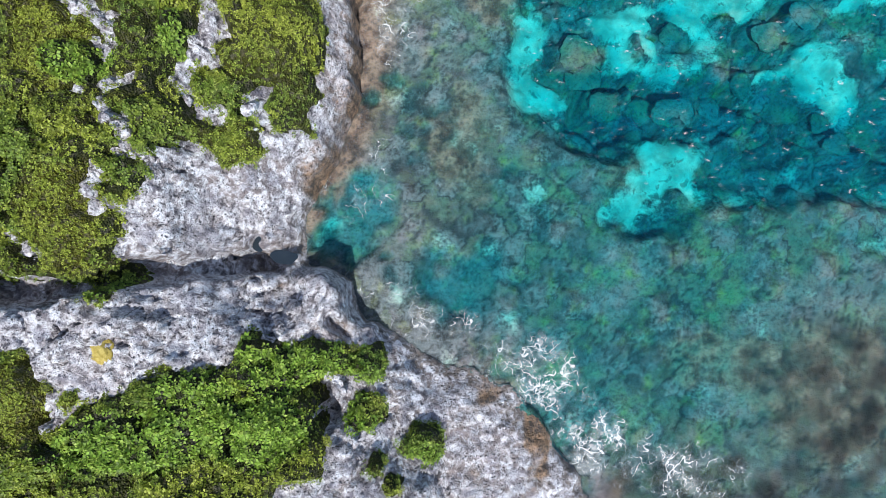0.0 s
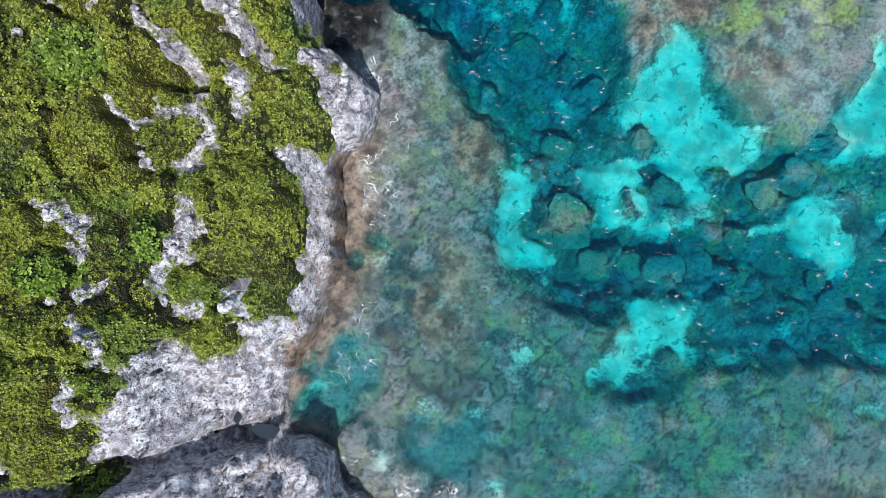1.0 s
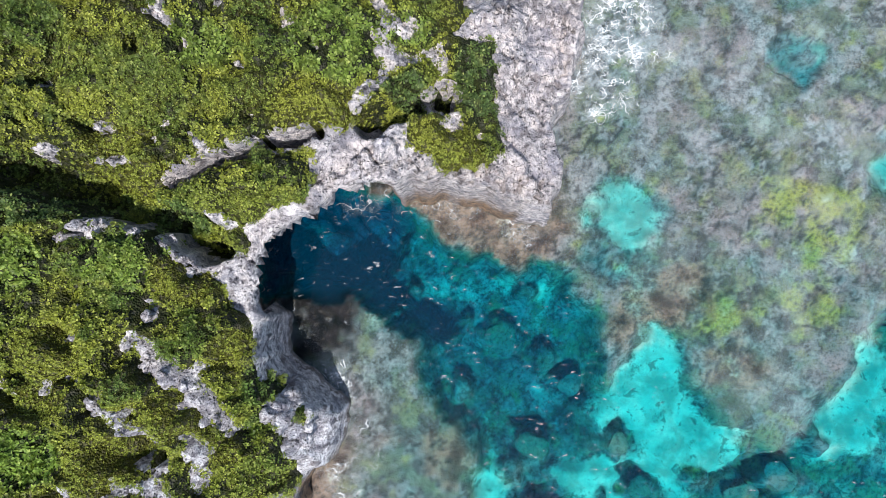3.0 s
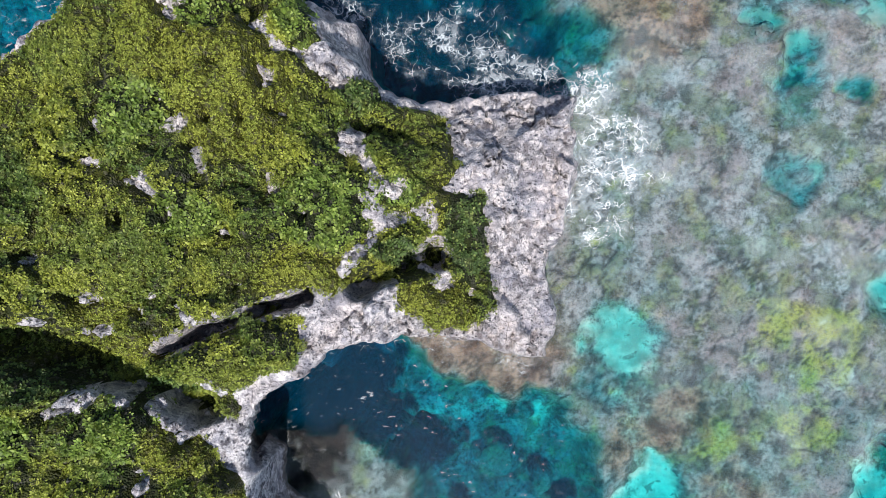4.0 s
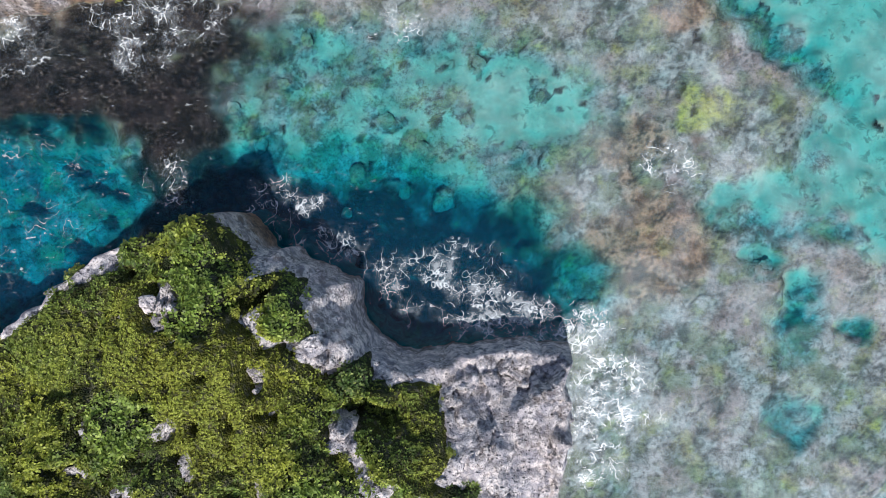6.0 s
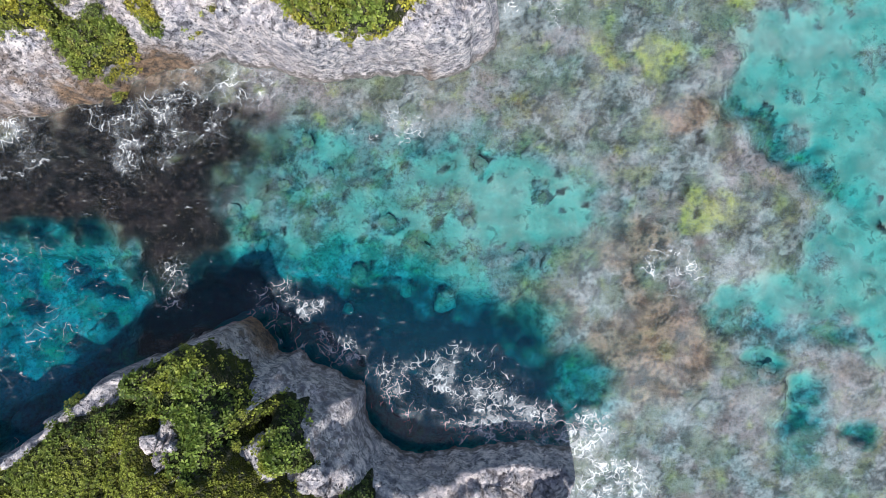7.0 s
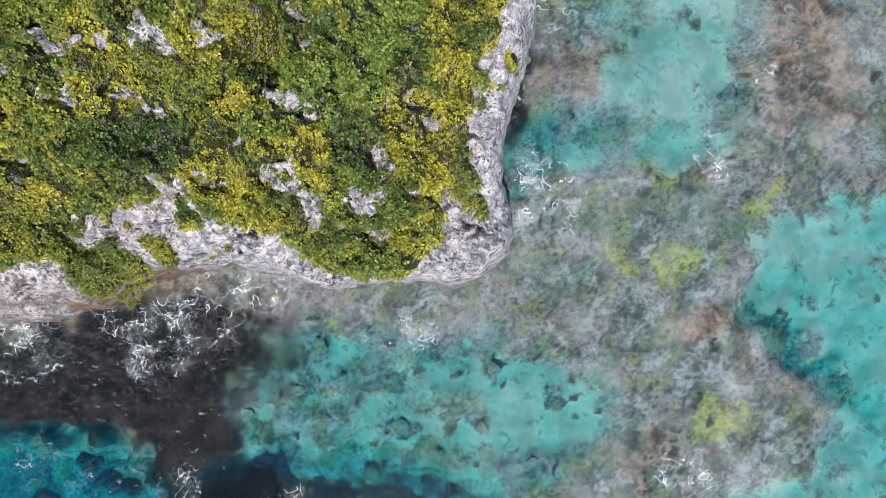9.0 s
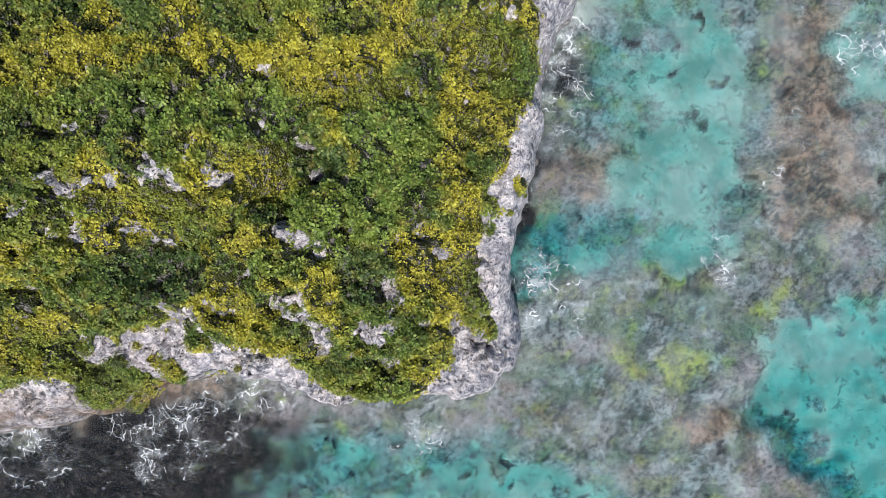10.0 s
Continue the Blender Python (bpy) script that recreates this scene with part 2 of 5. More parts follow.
    tone = n.mix(n.math("MULTIPLY", south, n.step(lush, 0.0, 1.0, 0.35, 0.7)), tone, n.mix(lush, (0.16, 0.25, 0.024), (0.17, 0.30, 0.035)))
    tone = n.mix(n.math("MULTIPLY", each, 0.2), tone, (0.08, 0.14, 0.02))
    tone = n.mix(n.math("MULTIPLY", n.step(n.noise(1.1, 5, 0.7), 0.52, 0.66, 0.0, 0.6), n.step(north, 0.0, 1.0, 0.35, 1.0)), tone, (0.20, 0.15, 0.04))
    shade = n.add("ShaderNodeMapRange", {"Value": n.math("POWER", island, 1.4), "From Min": 0.0, "From Max": 1.0, "To Min": 0.5, "To Max": 2.1}).outputs[0]
    tone = n.mix(1.0, tone, n.add("ShaderNodeCombineColor", {0: shade, 1: shade, 2: shade}).outputs[0], "MULTIPLY")
    # sunlit sparkle, put into the colour of a few leaves
    tone = n.mix(n.step(island, 0.86, 0.98, 0.0, 0.35), tone, (0.55, 0.55, 0.16))
    n.finish(tone, 0.5, spec=0.3)
    glow = n.add("ShaderNodeBsdfTranslucent", {"Color": n.mix(0.5, tone, (0.25, 0.30, 0.02))}).outputs[0]
    n.set(n.out.inputs[0], n.add("ShaderNodeMixShader", {0: 0.28, 1: n.bsdf.outputs[0], 2: glow}).outputs[0])
    return n.mat


def scrub_mat():
    """Low scrub seen from afar between the single rosettes, with the shade of its gaps put into the colour."""
    n = Nodes("scrub_mat")
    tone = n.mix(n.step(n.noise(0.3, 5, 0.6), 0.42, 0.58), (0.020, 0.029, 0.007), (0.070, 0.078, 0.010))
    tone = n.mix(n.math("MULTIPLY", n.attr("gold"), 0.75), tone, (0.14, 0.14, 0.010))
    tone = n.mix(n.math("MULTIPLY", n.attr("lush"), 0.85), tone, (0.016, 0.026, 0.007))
    # shade between the leaf cells, painted dark
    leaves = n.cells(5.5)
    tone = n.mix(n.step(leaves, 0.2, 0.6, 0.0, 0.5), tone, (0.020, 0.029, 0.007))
    tone = n.mix(n.step(n.noise(2.0, 5, 0.7), 0.5, 0.7, 0.0, 0.6), tone, (0.07, 0.06, 0.035))
    tone = n.mix(n.math("MULTIPLY", n.step(n.noise(1.3, 6, 0.75), 0.50, 0.62, 0.0, 0.85), n.step(n.axis(1), 95.0, 110.0, 0.25, 1.0)), tone, (0.30, 0.26, 0.25))
    return n.finish(tone, 0.8, n.bump(n.math("ADD", n.math("MULTIPLY", leaves, -1.0), n.noise(2.5, 4)), 1.0, 0.4), 0.2)


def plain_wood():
    n = Nodes("dark_twigs")
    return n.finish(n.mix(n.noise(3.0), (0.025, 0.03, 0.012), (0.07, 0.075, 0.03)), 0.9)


def pool_surface():
    n = Nodes("pool_water")
    return n.finish(n.mix(n.noise(0.8), (0.006, 0.012, 0.02), (0.02, 0.03, 0.04)), 0.08, n.bump(n.noise(3.0), 0.1, 0.05), 0.5)


def ochre_lichen():
    n = Nodes("ochre_lichen")
    return n.finish(n.mix(n.step(n.noise(2.5, 5), 0.4, 0.6), (0.30, 0.23, 0.05), (0.42, 0.34, 0.10)), 0.9, n.bump(n.noise(6.0, 5), 0.7, 0.1))


POOL, OCHRE = pool_surface(), ochre_lichen()
LIMESTONE, SEABED, SEA, LEAF, MAT, TWIG = limestone(), seabed_stone(), sea_water(), leaf_green(), scrub_mat(), plain_wood()

# ---- plan of the coast ----
# waterline from south to north: x, y, width of the cliff's slope, height at its top
SOUTH_ROCK = [
    (16.7, -34.8, 9, 3), (13.8, -24.3, 9, 3), (10.4, -19.0, 9, 3), (7.0, -15.0, 9, 3.2), (3.0, -11.8, 8, 3.4),
    (-0.9, -10.5, 7, 3.8), (-5.7, -8.5, 5, 4.5), (-9.1, -6.1, 3, 6), (-10.7, -3.1, 1.5, 7),
    (-13.7, -1.7, 1.2, 4.6), (-15.2, -1.2, 2.5, 3.2),
]
WEST_CLIFF = [
    (-15.8, -0.2, 3, 3), (-15.9, 1.0, 3, 4), (-15.2, 4.6, 4.6, 7.5), (-13.5, 8.1, 4.6, 8.5),
    (-11.9, 11.9, 4.6, 8.5), (-10.8, 16.8, 4.6, 9), (-10.8, 18.8, 4.6, 9), (-11.3, 24.2, 4.6, 9), (-10.4, 25.8, 4, 8),
    (-8.6, 27.2, 3.4, 7.5), (-7.6, 29.5, 3.4, 7), (-7.9, 31.8, 3.4, 7), (-8.8, 32.8, 3, 7.5), (-10.2, 33.9, 2.6, 8), (-12.2, 34.9, 2, 8.5), (-13.3, 36.6, 1.2, 9), (-13.7, 39.0, 0.9, 9.5),
]
COVE = [
    (-13.8, 41.5, 0.9, 9.5), (-13.9, 44.1, 0.7, 10.5), (-13.0, 46.8, 0.6, 11.5), (-10.3, 49.0, 0.6, 12),
    (-7.6, 50.8, 0.6, 12), (-3.9, 51.4, 0.6, 12), (0.7, 51.8, 0.8, 11), (4.8, 50.6, 1.2, 10),
    (9.1, 49.5, 1.5, 9), (11.1, 49.6, 1.2, 8.5),
]
HEADLAND_A = [
    (10.9, 49.8, 1.2, 8.5), (11.1, 53.8, 1.2, 8.5), (11.3, 58.8, 1.5, 7.5), (12.3, 61.9, 1.5, 7.5),
    (13.4, 67.0, 1.5, 7.5), (13.3, 71.7, 1.5, 7.5), (13.9, 74.2, 1.6, 5), (11.0, 74.6, 1.1, 4.6),
    (6.6, 74.7, 1.0, 4.5), (2.1, 74.5, 1.4, 5.5), (-1.4, 73.2, 2, 7), (-3.4, 73.6, 2.8, 9), (-6.0, 76.8, 3, 10.5),
    (-7.2, 80.1, 3.6, 11), (-9.8, 81.7, 4, 11.5), (-13.4, 83.3, 4, 12), (-14.9, 83.3, 3.5, 12), (-16.3, 84.5, 2.6, 11.5),
    (-18.3, 85.6, 1.6, 11), (-20.6, 85.5, 1.4, 11), (-24.0, 83.8, 1.2, 11.5), (-26.8, 82.0, 1.2, 11.5),
]
HEADLAND_B = [
    (-31.4, 78.4, 1.2, 11.5), (-34.6, 75.9, 1.2, 11), (-37.5, 74.2, 1.2, 11), (-42.6, 70.8, 1.5, 11),
]
HEADLAND = HEADLAND_A + HEADLAND_B
INLET = [
    (-53.6, 77.6, 3, 9), (-52.3, 95.0, 3, 8), (-52.2, 103.4, 3, 6), (-48.2, 103.9, 3, 5), (-43.2, 104.9, 3, 4),
    (-39.3, 105.4, 3, 5), (-33.8, 106.6, 3, 6), (-30.4, 108.8, 3, 6),
]
NORTH_HEADLAND_A = [
    (-25.5, 110.8, 2.5, 7), (-20.0, 110.9, 2.2, 8), (-14.9, 110.5, 2, 8.5), (-11.5, 109.4, 1.6, 8.5),
    (-5.9, 109.9, 1.6, 9), (-0.4, 110.3, 1.6, 9), (2.9, 111.3, 2, 9), (5.4, 113.5, 2.5, 8), (5.5, 116.5, 3, 7),
    (4.9, 118.0, 3, 8), (4.3, 120.0, 2.5, 9.5), (4.2, 122.4, 2, 10), (4.3, 125.8, 2, 10.5),
    (5.3, 129.5, 2, 10.5), (6.6, 133.2, 2.5, 10.5), (6.3, 132.4, 2.5, 10.5), (7.2, 135.5, 2.5, 10),
    (6.3, 138.3, 3, 9.5), (7.2, 141.1, 3, 9), (7.6, 144.0, 3, 9), (9.2, 146.5, 3, 9), (9.7, 149.1, 3, 9),
]
NORTH_HEADLAND_B = [
    (9.7, 157.5, 4, 10), (6.1, 165.9, 4, 10),
]
NORTH_HEADLAND = NORTH_HEADLAND_A + NORTH_HEADLAND_B
BARE_SOUTH = [
    (0.39, [(-28.8, 10.0), (-28.0, 8.9), (-26.5, 8.2), (-26.3, 6.5), (-28.2, 5.3), (-29.4, 5.4)]),
    (0.35, [(-29.2, 5.0), (-29.3, 2.0)]), (0.35, [(-36.4, 0.9), (-34.6, -0.8), (-33.2, -1.7)]),
    (0.40, [(-13.1, -11.8), (-10.7, -11.6), (-11.0, -13.9)]), (0.78, [(-11.7, -15.1), (-9.7, -16.9)]),
]
BARE_WEST_A = [
    (0.53, [(-26.5, 35.3), (-25.5, 33.5), (-24.1, 32.6)]),
    (0.49, [(-24.1, 32.1), (-22.2, 30.7), (-20.9, 29.9), (-21.0, 28.6)]),
    (0.46, [(-25.1, 26.0), (-22.5, 26.8), (-20.7, 25.9), (-20.0, 24.6), (-21.5, 23.1), (-22.7, 21.7)]),
    (0.31, [(-27.8, 27.3), (-27.2, 26.2)]), (0.32, [(-26.2, 25.6), (-25.5, 23.0), (-24.6, 22.1)]),
    (0.67, [(-23.3, 38.3), (-22.0, 37.0), (-20.8, 35.6), (-18.8, 36.3)]), (0.36, [(-21.9, 40.3), (-21.2, 41.4)]),
    (0.26, [(-31.2, 35.9), (-29.3, 35.5), (-29.6, 34.3)]), (0.22, [(-33.5, 34.8), (-31.6, 34.1)]),
    (0.58, [(-31.7, 18.2), (-29.9, 17.0), (-28.4, 15.7), (-29.2, 14.8)]),
    (0.64, [(-21.8, 19.4), (-21.4, 17.6), (-23.1, 14.9), (-24.2, 12.6), (-22.7, 11.2), (-20.9, 10.6)]),
    (0.32, [(-21.5, 18.5), (-21.9, 14.9)]),
]
BARE_WEST_B = [
    (0.57, [(-17.9, 12.9), (-18.8, 11.0), (-16.9, 10.6)]), (0.31, [(-29.3, 11.9), (-27.5, 12.5), (-26.9, 13.1)]),
    (0.30, [(-32.9, 10.9), (-30.4, 11.0)]),
    (0.44, [(-28.4, 9.9), (-26.8, 8.6), (-26.7, 6.4), (-28.9, 5.1), (-29.7, 3.3)]),
    (0.42, [(-17.4, 26.6), (-16.4, 26.0)]), (0.56, [(-19.6, 35.7), (-18.3, 34.0), (-17.1, 31.9), (-15.0, 31.9)]),
    (0.42, [(-18.6, 30.7), (-17.8, 28.4), (-18.2, 27.0)]), (0.31, [(-35.2, 32.0), (-33.8, 31.2)]),
]
BARE_WEST = BARE_WEST_A + BARE_WEST_B
BARE_COVE = [
    (0.49, [(-28.8, 46.2), (-25.5, 47.7), (-22.3, 46.9), (-19.5, 45.8), (-17.8, 44.8)]),
    (0.27, [(-22.6, 42.8), (-22.0, 42.4)]), (0.22, [(-27.2, 41.3), (-26.7, 39.5), (-28.4, 38.6)]),
]
BARE_HEADLAND_A = [
    (0.44, [(-20.3, 78.0), (-19.7, 79.6), (-19.3, 78.6), (-19.9, 76.6)]),
    (0.48, [(-26.4, 65.6), (-24.7, 65.2), (-22.5, 64.6), (-21.2, 63.3)]), (0.35, [(-20.1, 68.1), (-19.1, 69.0)]),
    (0.35, [(-18.1, 66.4), (-17.4, 64.7)]), (0.35, [(-12.8, 64.8), (-11.5, 64.2)]),
    (0.27, [(-10.6, 62.2), (-9.7, 61.8)]), (0.22, [(-15.9, 60.4), (-15.2, 60.2)]),
    (0.30, [(-31.0, 58.3), (-30.1, 57.5)]), (0.64, [(-13.3, 77.3), (-12.5, 75.5)]),
    (0.35, [(-10.2, 75.9), (-8.9, 73.6), (-8.1, 72.9)]), (0.38, [(-13.5, 72.5), (-11.5, 70.3)]),
    (0.55, [(-7.4, 68.7), (-5.3, 66.7), (-4.2, 64.6), (-3.1, 63.8)]),
    (0.69, [(-4.7, 62.4), (-3.6, 61.1), (-1.8, 61.6), (0.4, 63.0), (2.2, 64.7), (3.2, 66.1), (4.6, 65.5)]),
    (0.40, [(-7.0, 57.4), (-5.7, 59.2), (-4.4, 60.2)]),
]
BARE_HEADLAND_B = [
    (0.45, [(-1.7, 58.4), (1.0, 58.0), (1.5, 57.1)]), (0.27, [(0.3, 60.0), (1.0, 60.0)]),
    (0.22, [(-19.0, 54.6), (-17.1, 53.2), (-14.5, 53.7), (-11.6, 54.8), (-9.1, 54.5), (-7.4, 56.6)]),
    (0.26, [(-26.5, 52.7), (-24.3, 52.3), (-22.1, 54.1), (-20.4, 55.9)]), (0.39, [(-31.3, 52.8), (-29.8, 53.2)]),
    (0.35, [(-26.6, 55.3), (-25.9, 54.9)]), (0.57, [(-28.4, 45.9), (-26.4, 47.6), (-24.0, 47.6), (-22.4, 47.1)]),
    (0.36, [(-20.6, 45.6), (-19.0, 44.1)]), (0.30, [(-25.4, 68.9), (-25.5, 68.0)]),
]
BARE_HEADLAND = BARE_HEADLAND_A + BARE_HEADLAND_B
BARE_NORTH_A = [
    (0.46, [(-32.0, 128.1), (-29.9, 127.5), (-28.0, 128.1)]),
    (0.59, [(-27.0, 128.4), (-24.2, 129.3), (-21.6, 128.3), (-19.1, 128.8)]),
    (0.25, [(-30.4, 126.1), (-28.9, 125.4)]), (0.21, [(-34.4, 125.6), (-33.9, 125.4)]),
    (0.34, [(-32.7, 123.8), (-31.2, 124.2)]), (0.30, [(-34.5, 123.1), (-33.9, 122.9)]),
    (0.38, [(-30.3, 123.6), (-29.3, 124.1)]), (0.48, [(-26.9, 124.9), (-25.5, 124.6), (-24.4, 123.9)]),
    (0.51, [(-14.9, 125.4), (-13.5, 124.6), (-11.8, 124.0)]), (0.31, [(-21.2, 123.0), (-20.7, 122.7)]),
    (0.45, [(-34.2, 120.5), (-34.5, 119.1)]), (0.38, [(-30.4, 131.6), (-29.7, 132.3)]),
    (0.21, [(-29.5, 133.6), (-29.3, 133.4)]), (0.25, [(-21.8, 134.3), (-20.9, 135.0)]),
    (0.34, [(-34.1, 116.7), (-33.0, 114.1)]), (1.10, [(-30.3, 114.7), (-26.4, 115.4), (-22.9, 117.1)]),
]
BARE_NORTH_B = [
    (0.83, [(-32.6, 113.6), (-25.6, 114.0), (-21.0, 114.7)]), (0.37, [(-21.7, 119.1), (-20.4, 118.7)]),
    (0.36, [(-15.9, 119.3), (-12.9, 119.9)]),
    (0.54, [(-14.6, 118.4), (-12.3, 117.6), (-9.5, 117.3), (-6.7, 117.2)]),
    (0.45, [(-6.4, 120.1), (-4.2, 119.7)]), (0.36, [(-2.5, 123.4), (-1.5, 123.4)]),
    (0.46, [(-8.2, 114.9), (-5.9, 114.5)]), (0.36, [(-3.6, 117.2), (-2.9, 116.7)]),
    (0.37, [(-11.4, 116.2), (-12.5, 114.6)]), (0.39, [(-13.0, 129.4), (-12.2, 129.2)]),
    (0.21, [(-22.2, 138.9), (-21.8, 138.7)]), (0.17, [(-28.9, 136.5), (-28.7, 136.3)]),
    (0.72, [(-19.0, 113.3), (-14.5, 114.0)]), (0.31, [(-36.8, 121.8), (-36.1, 121.7)]),
    (0.33, [(-38.4, 118.0), (-37.7, 118.1)]),
]
BARE_NORTH = BARE_NORTH_A + BARE_NORTH_B
CUSHIONS_SOUTH = [
    (-30.7, 8.9, 3.0, 2.2, 1), (-31.2, 1.5, 2.6, 4.0, 0), (-27.7, -3.7, 1.1, 1.1, 3), (-20.5, 8.2, 1.7, 1.4, 1),
    (-35.2, -3.0, 1.1, 1.8, 1), (-21.4, -11.8, 2.8, 1.9, 2), (-15.3, -10.4, 2.9, 2.0, 2),
    (-25.6, -15.6, 6.3, 2.3, 2), (-16.5, -15.1, 3.8, 2.8, 2), (-8.9, -10.6, 1.8, 1.8, 3),
    (-9.4, -15.8, 1.5, 2.2, 2), (-3.1, -18.0, 1.8, 1.3, 3), (-18.2, -8.5, 0.8, 1.2, 2),
    (-32.6, -12.3, 2.6, 3.9, 0), (-11.9, -9.6, 1.5, 1.4, 2),
]
CUSHIONS_WEST = [
    (-17.9, 18.6, 4.2, 5.2, 1), (-27.4, 23.7, 4.2, 3.8, 0), (-24.9, 29.3, 2.7, 2.2, 0),
    (-20.4, 32.6, 3.3, 1.8, 0), (-23.3, 24.4, 2.1, 1.4, 1), (-29.6, 33.9, 2.6, 1.3, 0),
    (-16.0, 37.7, 1.4, 1.9, 0), (-17.0, 29.7, 2.1, 1.2, 0), (-14.2, 27.0, 2.1, 1.7, 1),
    (-20.0, 8.2, 1.9, 1.9, 1), (-33.1, 15.1, 2.9, 3.8, 0), (-29.0, 37.6, 2.6, 2.2, 0),
    (-30.1, 29.9, 2.7, 2.2, 2), (-15.9, 34.9, 1.4, 1.2, 1), (-13.9, 35.7, 0.8, 1.3, 1),
    (-23.6, 16.7, 1.6, 1.8, 2), (-30.3, 13.5, 2.2, 1.5, 2),
]
CUSHIONS_COVE = [
    (-19.7, 32.6, 3.6, 1.8, 0), (-16.0, 37.7, 1.4, 1.9, 0), (-23.4, 45.0, 3.1, 2.0, 2),
    (-15.6, 44.9, 1.6, 1.3, 1), (-14.1, 35.0, 0.9, 1.5, 3), (-19.5, 43.5, 2.3, 2.0, 0),
    (-31.4, 44.6, 2.2, 2.2, 2), (-29.8, 48.6, 4.3, 1.3, 3), (-21.0, 48.3, 2.7, 1.1, 3),
]
CUSHIONS_HEADLAND_A = [
    (-24.7, 59.7, 4.8, 4.8, 1), (-8.0, 62.3, 3.5, 3.1, 2), (-9.6, 56.5, 3.5, 2.7, 0), (-15.6, 57.7, 2.6, 2.6, 1),
    (-15.5, 71.2, 4.5, 5.4, 0), (-21.6, 75.4, 2.4, 4.7, 0), (-17.7, 79.0, 2.4, 3.3, 2),
    (-28.6, 74.3, 3.6, 3.6, 1), (-32.7, 69.6, 2.7, 2.3, 1), (-22.4, 69.4, 2.6, 2.2, 2),
    (-18.2, 61.6, 2.6, 1.7, 2), (-5.8, 73.6, 2.4, 2.7, 3), (-0.6, 70.4, 2.0, 2.8, 1), (0.4, 65.3, 2.3, 1.4, 1),
    (3.2, 61.7, 1.8, 3.7, 3), (0.6, 54.4, 2.9, 2.3, 0), (3.8, 53.0, 1.4, 0.9, 0), (-24.4, 54.0, 3.1, 1.3, 0),
    (-24.3, 51.4, 4.0, 1.3, 0),
]
CUSHIONS_HEADLAND_B = [
    (-13.9, 49.1, 4.0, 1.8, 1), (-10.9, 78.1, 1.5, 2.6, 2), (-2.7, 63.8, 1.8, 0.9, 2),
    (-16.1, 43.7, 1.8, 1.4, 1), (-2.6, 59.3, 2.3, 0.9, 3),
]
CUSHIONS_HEADLAND = CUSHIONS_HEADLAND_A + CUSHIONS_HEADLAND_B
CUSHIONS_NORTH_A = [
    (-33.0, 110.3, 3.6, 2.8, 1), (-24.3, 121.3, 3.8, 2.0, 3), (-10.3, 126.0, 4.3, 3.4, 2),
    (-8.1, 121.8, 2.2, 2.2, 3), (-16.4, 129.7, 2.5, 2.5, 0), (-9.0, 135.4, 5.2, 1.7, 0),
    (-0.0, 134.1, 1.8, 1.8, 1), (-0.2, 139.8, 2.8, 2.8, 0), (-3.9, 140.5, 1.8, 1.3, 0),
    (-0.0, 120.7, 1.4, 2.3, 1), (-1.5, 122.1, 1.4, 1.2, 0), (1.8, 136.7, 0.9, 1.4, 1), (5.1, 141.7, 1.3, 1.0, 0),
    (-23.6, 126.6, 5.2, 1.1, 0), (-16.8, 133.9, 3.4, 2.5, 2), (-25.0, 133.4, 5.0, 2.1, 2),
    (-6.2, 132.4, 3.5, 2.6, 2), (-0.7, 126.7, 1.1, 1.8, 0), (-32.1, 137.3, 3.4, 2.1, 1),
]
CUSHIONS_NORTH_B = [
    (-5.9, 112.5, 1.9, 1.2, 2), (-36.9, 116.1, 2.4, 1.2, 0), (-14.4, 122.5, 2.1, 1.3, 2),
    (-6.5, 129.2, 2.6, 2.2, 2), (-11.8, 129.9, 2.1, 1.5, 3),
]
CUSHIONS_NORTH = CUSHIONS_NORTH_A + CUSHIONS_NORTH_B
SAND_BEDS_1 = [
    (20.0, 36.2), (22.8, 39.2), (25.2, 35.8), (25.8, 32.3), (29.2, 28.4), (28.1, 26.7), (24.7, 27.1),
    (24.2, 24.8), (22.5, 24.2), (20.1, 27.5), (17.8, 29.8), (16.6, 32.6),
]
SAND_BEDS_2 = [
    (5.4, 24.8), (9.4, 24.9), (13.9, 24.5), (17.3, 26.3), (20.2, 24.7), (19.1, 21.3), (15.2, 20.6), (11.7, 22.7),
    (8.3, 21.5), (7.8, 19.2), (11.3, 18.2), (9.6, 16.4), (5.6, 16.9), (4.2, 19.6),
]
SAND_BEDS_3 = [
    (18.1, 12.8), (21.5, 12.4), (24.9, 10.8), (23.2, 8.5), (19.4, 6.2), (15.5, 5.0), (14.4, 4.4), (16.5, 7.8),
    (18.2, 9.5),
]
SAND_BEDS_4 = [
    (34.4, 22.9), (36.6, 23.5), (39.5, 20.2), (39.5, 16.9), (37.2, 16.2), (34.4, 18.4),
]
SAND_BEDS_5 = [
    (37.2, 32.7), (41.2, 33.4), (43.9, 39.9), (46.9, 35.3), (43.9, 28.3), (38.9, 28.2),
]
SAND_BEDS = (SAND_BEDS_1, SAND_BEDS_2, SAND_BEDS_3, SAND_BEDS_4, SAND_BEDS_5,)
# deep cove water, deepened further in place of the shade there
COVE_DEEP_AND_SHADE = [
    (-17.1, 46.2), (-15.5, 50.0), (-10.5, 53.4), (-3.5, 51.0), (-4.3, 47.8), (-4.4, 44.1), (-0.9, 42.2),
    (2.0, 40.0), (0.9, 38.9), (-4.3, 41.5), (-9.0, 43.6), (-15.8, 43.4),
]
